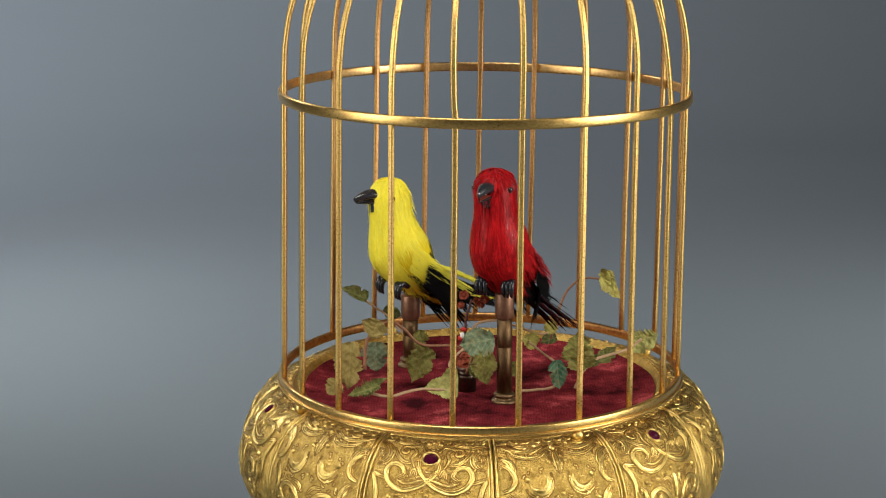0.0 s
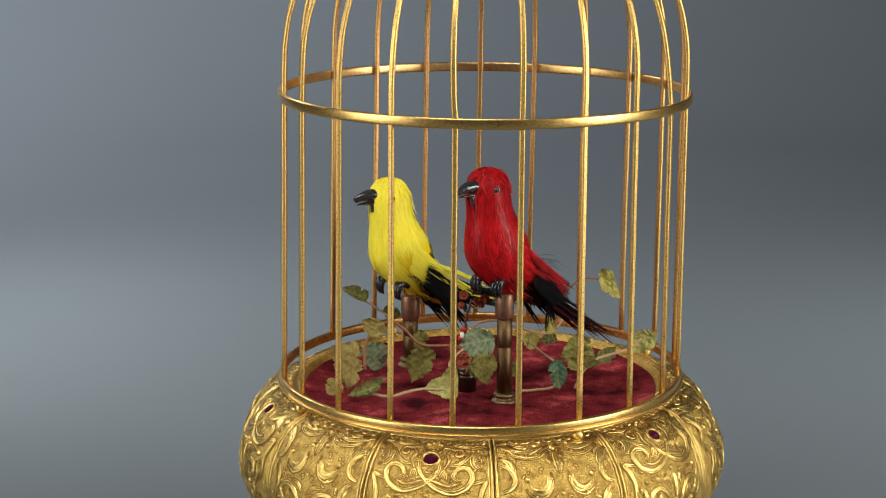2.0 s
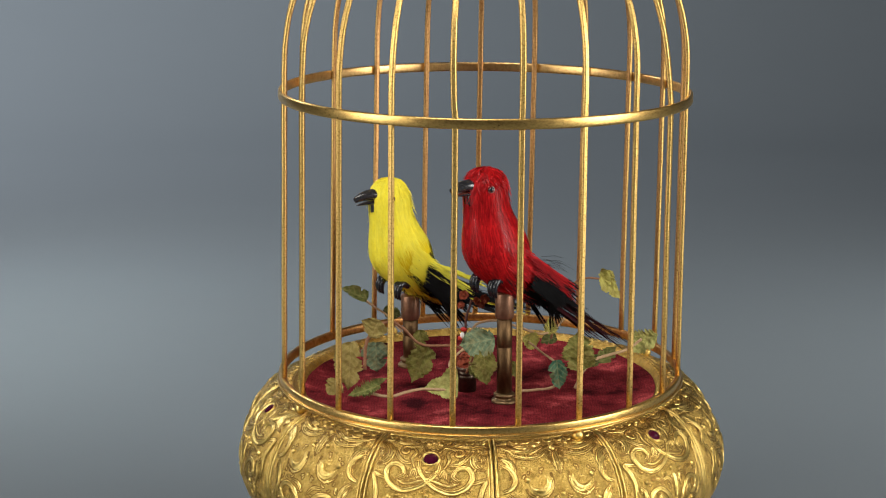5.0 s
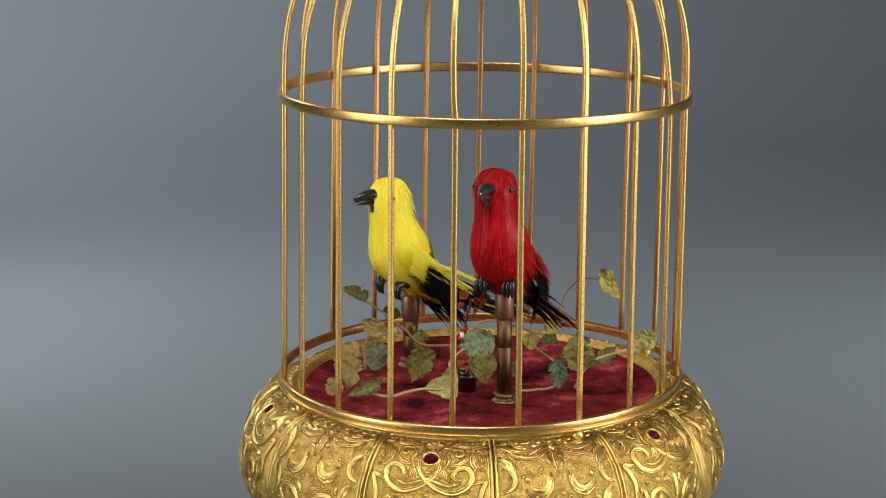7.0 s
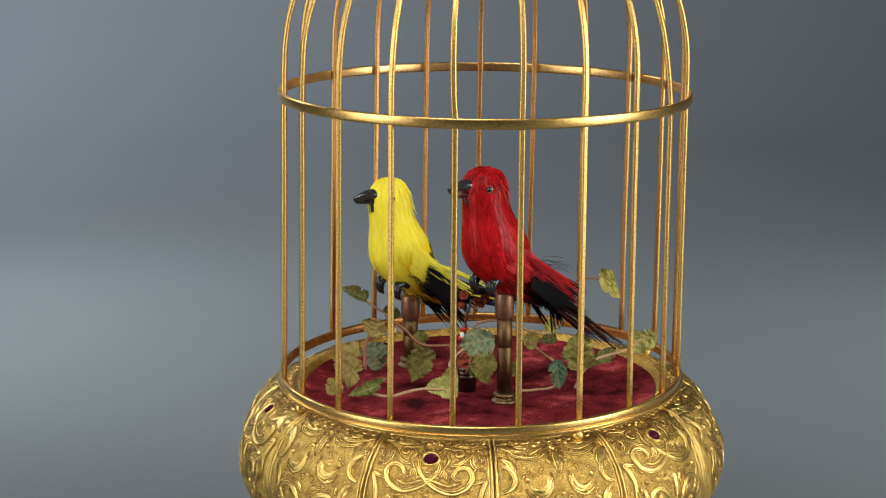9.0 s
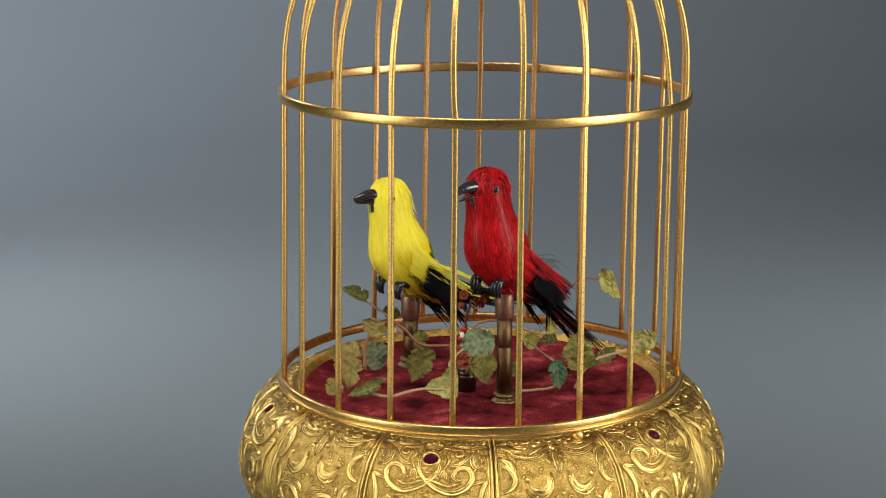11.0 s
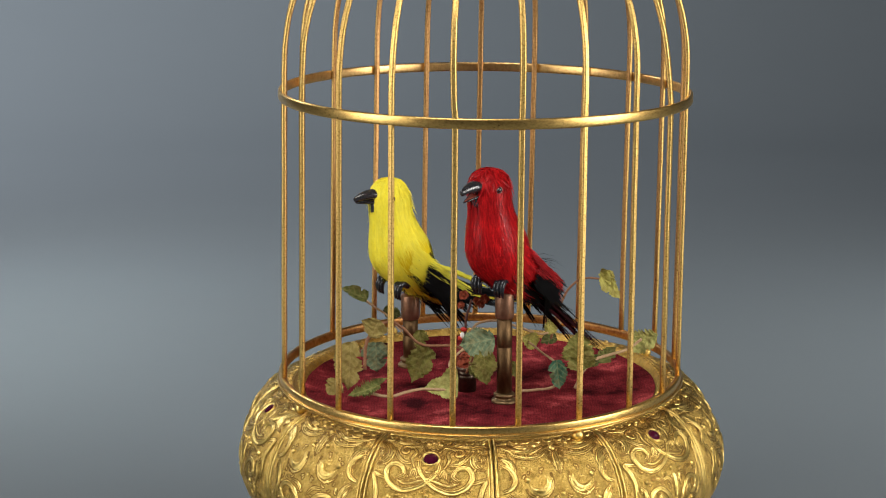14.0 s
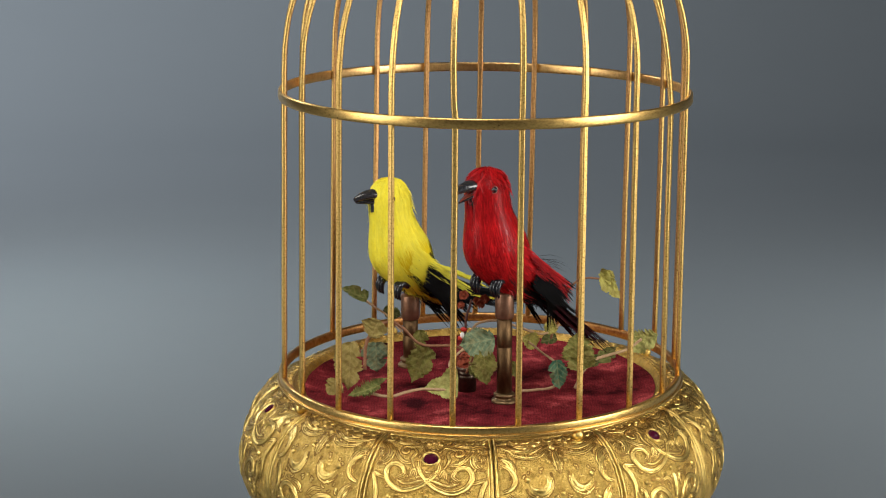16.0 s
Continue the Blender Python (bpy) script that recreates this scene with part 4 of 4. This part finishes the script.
    # eyes
    for sgn in (1, -1):
        c = body_point(0.225, sgn * 1.22, 0.05)
        out = Vector((0.45, sgn * 0.85, 0.1)).normalized()
        s1 = out.orthogonal().normalized()
        s2 = out.cross(s1)
        ring = Geo().sweep([[c + (s1 * math.cos(b) + s2 * math.sin(b)) * r * 0.001 + out * h * 0.001 for b in [2 * math.pi * j / 14 for j in range(14)]]
                            for r, h in ((1.4, 0.0), (1.3, 0.35), (1.1, 0.55), (0.75, 0.5))], caps=False)
        ey = part("eye", Geo().ball(c + out * 0.0003, 0.0011, 12, 10), eye_mat, bird, "glass bead eye")
        if eye_mat is EYE_GLASS:
            part("eye_ring", ring, EYE_RING, ey)
    # feet: three toes each
    for sgn in (1, -1):
        g = Geo()
        base = Vector((stance[0], sgn * stance[1], 4.6)) * 0.001
        for k in (-1, 0, 1):
            dv = Vector((math.cos(0.35 * k), math.sin(0.35 * k) * 0.8, 0))
            path = [base + (dv * x + Vector((0, 0.7 * k, 0)) + Vector((0, 0, z))) * 0.001 for x, z in ((-2.6, 0.4), (-0.6, 1.5), (1.4, 1.3), (2.6, -0.2), (2.7, -2.2), (1.9, -4.0))]
            pts = spline(path, 4)
            n = len(pts)
            g.tube(pts, [0.00130 * (1 - 0.72 * (i / (n - 1)) ** 2) for i in range(n)], 8)
        part("foot", g, CLAW, bird, "glossy black clawed foot")
    return bird, tail, jaw


red, red_tail, red_jaw = build_bird("red_bird", "crimson feathered automaton songbird with black wings on a post", RED_AT,
                                    (RED_SKIN, RED_FEATHER, BLACK_FEATHER, MAROON_FEATHER, RED_FEATHER, EYE_GLASS), 4, -160, 60, 0.96, (6.8, 4.8), 3, Vector((0, 0, 0.0010)), 0.74, BEAK_INNER, 0.56, (0.27, 0.25), 0.29, RED_GLOSS)
yellow, yellow_tail, yellow_jaw = build_bird("yellow_bird", "bright yellow feathered automaton songbird with black wings on a post", YEL_AT,
                                             (YELLOW_SKIN, YELLOW_FEATHER, BLACK_FEATHER, BLACK_FEATHER, OLIVE_FEATHER, EYE_BROWN), 9, -145, 25, 0.44, (6.9, 5.7), 0, Vector((0.0045, 0, 0.0006)), 0.60, MOUTH_DARK, 0.43, (0.36, 0.16), 0.34)


# ---- silk foliage ----
def leaf_geo(w, h, teeth, cup, curl, seed, pointed=0.5, depth=0.12, lop=0.0, broad=0.42):
    """A thin, worn silk leaf of width w and length h, its stalk at the origin, its tip towards +y, facing +z; lop widens the half at +x."""
    rng = random.Random(seed)
    g = Geo()
    nu, nv = 56, 6
    p1 = 0.42 + 0.45 * pointed
    peak = (broad / (broad + p1)) ** broad * (p1 / (broad + p1)) ** p1
    ph = rng.random() * 6
    tears = [(rng.choice((-1, 1)), rng.uniform(0.15, 0.85), rng.uniform(0.15, 0.40), rng.uniform(0.02, 0.05)) for _ in range(3)]
    skew = rng.uniform(-0.15, 0.15) + lop

    def edge(u, m):
        k = 0.56 * w * (1 + m * skew) * max(0.0, u) ** broad * max(0.0, 1 - u) ** p1 / peak
        saw = (u * teeth * 0.75 + 0.35 * noise.noise((u * 9, seed, m))) % 1.0
        k *= 1.05 - 1.3 * depth * saw + 0.28 * noise.noise((u * 3.0 + seed, 2.0 * m, 0.4)) + 0.12 * noise.noise((u * 16, seed, 3.0 * m))
        for side, at, deep, wide in tears:
            if side == m:
                k *= 1 - deep * math.exp(-((u - at) / wide) ** 2)
        return max(0.0, k)

    def surf(u, v):
        x = v * edge(u, 1 if v > 0 else -1)
        y = h * u + 0.10 * h * abs(v) * (0.5 - u) * (1 + 0.5 * math.sin(7 * u + ph)) - 0.05 * h * abs(v)
        fold = abs(x) / w
        z = cup * w * fold ** 1.15 * 1.3 + curl * h * (u - 0.3) ** 2 + 0.05 * w * math.sin(9 * u + ph) * fold * 2
        z += 0.008 * w * math.sin(30 * (u + fold * 0.7))
        z += 0.24 * w * abs(v) * noise.noise((x / w * 2.2 + seed, u * 2.2, 0.5 * seed)) + 0.07 * w * noise.noise((x / w * 7, u * 7 + seed, 1.0))
        return (x, y, z)
    top = [[surf(min(0.998, max(0.002, i / nu)), j / nv) for j in range(-nv, nv + 1)] for i in range(nu + 1)]
    g.sweep(top, closed=False)
    und = [[(x, y, z - 0.00012) for x, y, z in r] for r in top]
    g.sweep(list(reversed(und)), closed=False)
    rim = [r[0] for r in top] + [r[-1] for r in reversed(top)]
    low = [r[0] for r in und] + [r[-1] for r in reversed(und)]
    g.sweep([rim, low], caps=False)
    return g


def place_leaf(spray, at, tip, w, h, colour, seed, face=(0, -1, 0.35), teeth=16, cup=0.12, curl=0.1, pointed=0.5, depth=0.12, label="", lop=0.0, broad=0.42):
    """A leaf of a spray with its stalk end at 'at', the tip in direction 'tip', turned to 'face'."""
    y = Vector(tip).normalized()
    z = Vector(face)
    z = (z - y * z.dot(y)).normalized()
    x = y.cross(z)
    m = Matrix((x, y, z)).transposed().to_4x4()
    m.translation = Vector(at)
    ob = part("leaf", leaf_geo(w * 0.001, h * 0.001, teeth, cup, curl, seed, pointed, depth, lop, broad), LEAF[colour], spray, label)
    ob.matrix_basis = m
    return ob


def stem(spray, pts, r, mat, label="", name="stem"):
    p = spline(pts, 7)
    n = len(p)
    p = [q + Vector((noise.noise(q * 400), noise.noise(q * 400 + Vector((9, 0, 0))), noise.noise(q * 400 + Vector((0, 9, 0))))) * 0.00018 for q in p]
    return part(name, Geo().tube(p, [r * 0.00085 * (1.1 - 0.25 * i / n + 0.12 * noise.noise(p[i] * 900)) for i in range(n)], 8), mat, spray, label)


def build_foliage():
    spray = tagged(new("leaf_spray"), "faded tan and blue-green silk leaves on an arched brown stem", "artificial foliage", "silk foliage")
    stem(spray, [(-0.0398, -0.012, 0.0962), (-0.0395, -0.012, 0.1043), (-0.0369, -0.012, 0.1104), (-0.031, -0.012, 0.1134), (-0.0262, -0.01, 0.1103), (-0.0204, -0.008, 0.1042), (-0.0096, -0.008, 0.1038), (-0.0053, -0.006, 0.1012)], 0.62, STEM_BROWN)
    place_leaf(spray, (-0.0344, -0.014, 0.1148), (-0.442, 0.0, -0.897), 8.5, 7.7, "tan", 21, teeth=12, cup=0.2)
    place_leaf(spray, (-0.0438, -0.02, 0.1084), (-0.081, 0.0, -0.997), 8.5, 17.4, "tan", 22, teeth=14, cup=0.15, curl=0.05, pointed=0.3)
    place_leaf(spray, (-0.049, -0.021, 0.0954), (-0.447, 0.0, -0.894), 6, 6.3, "tan", 23, teeth=9)
    place_leaf(spray, (-0.0374, 0.012, 0.0991), (0.027, 0.0, -1.0), 9, 11.0, "teal", 24, teeth=10, cup=-0.2, pointed=0.2)
    place_leaf(spray, (-0.018, -0.004, 0.1026), (-0.404, 0.0, -0.915), 9, 15.1, "olive", 25, teeth=13, cup=0.22)
    place_leaf(spray, (-0.0212, -0.003, 0.1079), (0.145, 0.0, -0.989), 5, 8.3, "olive", 26, teeth=10)
    spray = tagged(new("leaf_spray"), "dark olive folded silk bud leaf on a thin stem", "artificial foliage", "silk foliage")
    stem(spray, [(-0.0421, 0.035, 0.1086), (-0.0386, 0.035, 0.106), (-0.0351, 0.035, 0.1037), (-0.0311, 0.031, 0.1008), (-0.0277, 0.0275, 0.0979)], 0.5, STEM_TAN)
    place_leaf(spray, (-0.0417, 0.035, 0.1093), (-0.919, 0.0, 0.395), 4.6, 10.9, "green", 27, teeth=3, depth=0.04, cup=0.5, pointed=0.6, face=(0.1, -0.8, 0.6))
    place_leaf(spray, (-0.0359, 0.036, 0.1051), (0.939, 0.0, -0.344), 5, 7.6, "dark", 28, teeth=8)
    spray = tagged(new("leaf_spray"), "pale and green silk leaves on a paper-wrapped stem lying on velvet", "artificial foliage", "silk foliage")
    stem(spray, [(-0.039, -0.043, 0.0987), (-0.0343, -0.043, 0.0971), (-0.0294, -0.042, 0.0961), (-0.0205, -0.038, 0.0972), (-0.0121, -0.036, 0.0965), (-0.0093, -0.034, 0.0951), (-0.0087, -0.03, 0.0996), (-0.01, -0.02, 0.1016), (-0.0037, -0.014, 0.1059)], 0.62, STEM_TAN)
    place_leaf(spray, (-0.0329, -0.044, 0.1004), (-0.942, 0.0, -0.337), 4.6, 11.6, "green", 29, teeth=18, cup=0.5, depth=0.5, pointed=0.8, face=(0, -0.75, 0.6))
    place_leaf(spray, (-0.0391, -0.042, 0.0968), (0.839, 0.0, 0.544), 4.6, 10.8, "green", 30, teeth=18, cup=0.5, depth=0.5, pointed=0.8, face=(0, -0.8, 0.5))
    place_leaf(spray, (-0.0072, -0.036, 0.0964), (-0.995, 0.0, 0.02), 8.6, 12.8, "pale", 31, teeth=13, cup=0.25, pointed=0.9, depth=0.10, lop=0.45, broad=0.16)
    spray = tagged(new("leaf_spray"), "large mottled blue-green silk leaf beside the red bird's post", "artificial foliage", "silk foliage")
    stem(spray, [(-0.0045, -0.012, 0.0952), (-0.0021, -0.022, 0.1042), (-0.0005, -0.03, 0.1125)], 0.5, STEM_BROWN)
    place_leaf(spray, (0.0051, -0.031, 0.1128), (-0.981, 0.0, -0.195), 9, 12.3, "teal", 32, teeth=17, cup=0.1, pointed=0.1)
    place_leaf(spray, (0.0012, -0.018, 0.1051), (0.103, 0.0, -0.995), 8.5, 12.7, "olive", 33, teeth=13, cup=0.2)
    place_leaf(spray, (-0.0021, -0.016, 0.1004), (0.281, 0.0, -0.96), 5, 6.8, "green", 34, teeth=10)
    place_leaf(spray, (0.0111, -0.004, 0.0969), (0.235, 0.0, -0.972), 4, 6.0, "olive", 35, teeth=10)
    spray = tagged(new("leaf_spray"), "curved pink-brown stem with a yellowed silk leaf behind the posts", "artificial foliage", "silk foliage")
    stem(spray, [(-0.0034, 0.012, 0.1031), (-0.0002, 0.012, 0.1065), (0.0063, 0.014, 0.1068), (0.0146, 0.018, 0.1032), (0.0219, 0.022, 0.0997), (0.0272, 0.026, 0.1003), (0.0315, 0.03, 0.1037)], 0.55, STEM_TAN)
    place_leaf(spray, (0.0261, 0.024, 0.0989), (-0.101, 0.0, 0.995), 4.5, 6.9, "lemon", 36, teeth=9)
    place_leaf(spray, (0.0284, 0.03, 0.096), (-0.952, 0.0, -0.307), 4, 6.5, "dark", 37, teeth=9)
    spray = tagged(new("leaf_spray"), "yellow-green and deep teal silk leaves on a trailing stem", "artificial foliage", "silk foliage")
    stem(spray, [(0.0127, -0.025, 0.0925), (0.0194, -0.026, 0.0934), (0.0247, -0.028, 0.0949), (0.0274, -0.027, 0.0982), (0.0284, -0.024, 0.1004), (0.0264, -0.018, 0.1005), (0.0219, -0.008, 0.1012), (0.0172, 0.0, 0.103)], 0.55, STEM_TAN)
    place_leaf(spray, (0.0259, -0.029, 0.1047), (0.097, 0.0, -0.995), 5.6, 10.3, "deep", 38, teeth=10, cup=0.35)
    place_leaf(spray, (0.0201, 0.0, 0.1015), (-0.857, 0.0, 0.514), 5.5, 6.4, "lemon", 39, teeth=8, cup=0.3)
    spray = tagged(new("leaf_spray"), "large round serrated olive silk leaf on a pale forked stem", "artificial foliage", "silk foliage")
    stem(spray, [(0.0332, -0.012, 0.0895), (0.0355, -0.012, 0.0952), (0.0395, -0.01, 0.0991), (0.0456, -0.006, 0.1), (0.0522, -0.002, 0.1009), (0.0569, 0.0, 0.104)], 0.62, STEM_TAN)
    place_leaf(spray, (0.0353, -0.014, 0.0966), (-0.119, 0.0, 0.993), 10.5, 14.3, "olive", 40, teeth=20, cup=0.12, pointed=0.05, depth=0.16)
    place_leaf(spray, (0.0527, 0.004, 0.1004), (0.928, 0.0, 0.371), 8.2, 11.3, "pale", 41, teeth=13, cup=0.1, pointed=0.1)
    place_leaf(spray, (0.0378, -0.006, 0.0965), (0.776, 0.0, 0.631), 4, 5.5, "dark", 42, teeth=8)
    place_leaf(spray, (0.0438, 0.03, 0.0868), (0.754, 0.0, 0.657), 5, 9.3, "green", 43, teeth=10)
    spray = tagged(new("leaf_spray"), "yellowed silk leaf on a tall curved brown stem", "artificial foliage", "silk foliage")
    stem(spray, [(0.0262, 0.028, 0.0961), (0.0292, 0.026, 0.1084), (0.0316, 0.026, 0.1142), (0.0352, 0.026, 0.1182), (0.0402, 0.024, 0.1202), (0.0444, 0.022, 0.1201)], 0.5, STEM_BROWN)
    place_leaf(spray, (0.0439, 0.021, 0.1218), (0.628, 0.0, -0.778), 5.0, 11.3, "lemon", 44, teeth=8, cup=0.3, pointed=0.3)
    place_leaf(spray, (0.0448, 0.021, 0.1193), (0.629, 0.0, 0.777), 6, 5.4, "lemon", 45, teeth=7, pointed=0.1)
    flower = tagged(new("flower_sprig"), "rust-red crumpled silk flowers on a dark stem", "artificial flower")
    stem(flower, [(-0.0052, -0.012, 0.1074), (-0.0046, -0.012, 0.1145), (-0.0035, -0.012, 0.1185), (-0.0029, -0.012, 0.1213)], 0.5, STEM_DARK)
    rng = random.Random(77)
    for c, r in (((-0.0054, -0.012, 0.1229), 2.1), ((-0.0064, -0.012, 0.1193), 1.7), ((-0.0011, -0.012, 0.1209), 1.8), ((0.0018, -0.012, 0.1217), 2.0), ((0.0006, -0.012, 0.1193), 1.6)):
        g = Geo()
        for k in range(14):
            a, b = rng.uniform(0, 6.28), rng.uniform(-1.2, 1.2)
            d = Vector((math.cos(a) * math.cos(b), math.sin(a) * math.cos(b), math.sin(b)))
            s = d.orthogonal().normalized()
            u = d.cross(s)
            p = Vector(c)
            w = 0.0011 * r / 2
            pts = [p - s * w * 0.3, p + d * r * 0.0004 + s * w + u * w * 0.5, p + d * r * 0.0009 + s * w * rng.uniform(-0.2, 0.6) + u * w * rng.uniform(-0.6, 0.6), p + d * r * 0.0006 - s * w + u * w * 0.3, p + d * r * 0.0004 - u * w]
            g.add(pts, [(0, 1, 2), (0, 2, 3), (0, 3, 4), (0, 4, 1)])
        g.ball(c, 0.0005 * r, 8, 6)
        part("petal_head", g, RUST_PETAL, flower, "crumpled rust-red petals", smooth=False)
    part('wax_bead', Geo().ball((-0.0054, -0.012, 0.1108), 0.0011, 12, 8, (1.1, 0.9, 0.8)), RED_BEAD, flower, 'red wax bead')
    part('wax_bead', Geo().ball((-0.006, -0.012, 0.1086), 0.0010, 12, 8, (0.8, 0.9, 1.2)), WHITE_BEAD, flower, 'white wax bead')
    part('wax_bead', Geo().ball((-0.0068, -0.012, 0.1076), 0.0008, 12, 8), RED_BEAD, flower, 'red wax bead')
    cone = tagged(new("dried_flower_cone"), "rust-brown crumpled flower cone resting on the stub post", "artificial flower")
    g = Geo()
    for k in range(46):
        a, h = rng.uniform(0, 6.28), rng.random()
        rr = 0.0036 * (1 - 0.75 * h)
        p = Vector((-0.0046 + rr * math.cos(a), -0.0034 + rr * math.sin(a), ZR + 0.0004 + 0.0052 * h))
        d = Vector((math.cos(a), math.sin(a), 0.7))
        s = Vector((-math.sin(a), math.cos(a), 0)) * 0.0008
        g.add([p - s, p + s, p + d * 0.0011 + s * 0.6, p + d * 0.0013 - s * 0.4], [(0, 1, 2, 3)])
    g.lathe([(0.0034, -0.0004), (0.003, 0.002), (0.0016, 0.0048), (0.0001, 0.0055)], 14, centre=(-0.0046, -0.0034, ZR + 0.0004))
    part("petal", g, RUST_PETAL, cone, smooth=False)


build_foliage()


# ---- what moves ----
def motions():
    # red bird: degrees turned from facing the viewer towards its right
    turn = [(0.0, 23), (0.3, 25), (0.5, 31), (0.7, 37), (1.0, 45), (1.2, 51), (1.5, 53), (1.7, 51), (2.0, 43), (2.3, 36), (2.5, 38), (2.8, 46), (3.0, 51), (3.2, 57),
            (3.5, 65), (3.8, 69), (4.0, 70), (4.2, 70), (4.6, 64), (5.2, 44), (5.8, 27), (6.3, 22), (6.6, 21.5), (7.0, 22), (7.3, 25), (7.5, 29), (7.8, 37), (8.0, 41), (8.2, 47), (8.5, 56), (8.7, 59), (8.9, 57),
            (9.0, 54), (9.1, 46), (9.2, 42), (9.5, 33), (10.0, 26), (10.5, 30), (11.0, 44), (11.3, 53), (11.5, 61), (11.8, 70), (12.0, 72), (12.2, 67), (12.3, 60), (12.5, 45), (12.7, 34), (13.0, 29),
            (13.2, 25), (13.5, 28), (13.8, 33), (14.0, 39), (14.2, 48), (14.5, 59), (14.8, 74), (15.0, 81), (15.2, 77), (15.5, 71), (15.8, 54), (16.0, 46)]
    walk(red, [(t, pose(*RED_AT, 0, 0, -90 - d)) for t, d in turn])
    # tail: degrees dropped from its raised rest
    flick = [(0.0, 0), (8.8, 0), (9.0, 3), (9.1, 13), (9.3, 13), (9.6, 3), (9.9, 14), (10.2, 4), (10.5, 13), (10.8, 3), (11.1, 13), (11.3, 13), (11.5, 6), (11.7, 0), (11.9, 2), (12.1, 9), (12.2, 11), (12.3, 2), (12.4, 6),
             (12.6, 13), (12.7, 12), (12.8, 3), (12.9, 10), (13.1, 8), (13.2, 10), (13.3, 2), (13.4, 4), (13.5, 7), (13.6, 6), (13.7, 3), (13.8, 7), (13.9, 4), (14.0, 9), (14.1, 11), (14.2, 7), (14.3, 8), (14.4, 8), (14.5, 4),
             (14.6, 7), (14.7, 9), (14.8, 11), (14.9, 2), (15.0, 11), (15.1, 11), (15.2, 2), (15.3, 11), (15.4, 12), (15.5, 3), (15.7, 4), (15.9, 7), (16.0, 8)]
    walk(red_tail, [(t, pose(-0.0130, 0, 0.0015, 0, -0.75 * d, -18.5)) for t, d in flick])
    gape = [(0.0, 12), (0.4, 4), (1.0, 4), (2.0, 4), (3.0, 5), (3.3, 12), (4.2, 12), (5.0, 5), (6.0, 10), (7.0, 12), (7.4, 4), (8.3, 6), (8.5, 14), (8.9, 12), (9.0, 15), (9.2, 20), (9.6, 6), (10.0, 20), (10.5, 6), (11.0, 18), (11.3, 20), (11.5, 26),
            (11.7, 12), (11.9, 5), (12.0, 5), (12.1, 22), (12.3, 26), (12.5, 18), (12.7, 14), (12.8, 5), (13.0, 14), (13.5, 8), (13.8, 14), (14.0, 20), (14.1, 26), (14.3, 22), (14.5, 24), (14.7, 24), (14.8, 32), (15.0, 24), (15.2, 16), (15.4, 22), (15.6, 20), (15.8, 16), (16.0, 26)]
    walk(red_jaw, [(t, pose(0.0144, 0, 0.0367, 0, 0.8 * d, 0)) for t, d in gape])
    # yellow bird: only beak and tail stir
    sing = [(0.0, 1), (0.1, 9), (0.2, 10), (0.4, 1), (0.5, 8), (0.6, 10), (0.8, 1), (1.0, 9), (1.2, 5), (1.4, 1), (1.6, 9), (1.9, 1), (2.0, 8), (2.1, 1), (2.2, 1), (2.3, 8), (2.4, 6), (2.6, 4), (2.8, 3), (3.0, 7), (3.2, 4), (3.4, 12), (3.5, 12), (3.6, 2), (3.8, 8), (4.0, 1), (4.2, 10),
            (4.6, 1), (5.0, 10), (5.4, 1), (5.8, 10), (6.1, 2), (6.4, 10), (6.6, 8), (6.8, 2), (7.0, 8), (7.2, 3), (7.6, 1), (16.0, 1)]
    walk(yellow_jaw, [(t, pose(0.0144, 0, 0.0367, 0, 0.6 * d, 0)) for t, d in sing])
    wag = [(0.0, 0), (0.1, 7), (0.2, 8), (0.4, 0), (0.6, 6), (0.8, 0), (1.0, 5), (1.2, 0), (1.6, 5), (1.8, 0), (3.2, 0), (3.4, 8), (3.5, 8), (3.7, 0), (4.0, 0), (4.2, 6), (4.6, 0), (5.0, 6), (5.4, 0), (5.8, 6), (6.1, 0), (6.4, 7), (6.6, 6), (6.8, 1), (7.0, 8), (7.2, 1), (7.4, 0), (16.0, 0)]
    walk(yellow_tail, [(t, pose(-0.0130, 0, 0.0015, 0, YEL_TAIL - d, -8)) for t, d in wag])


YEL_TAIL = 22
motions()
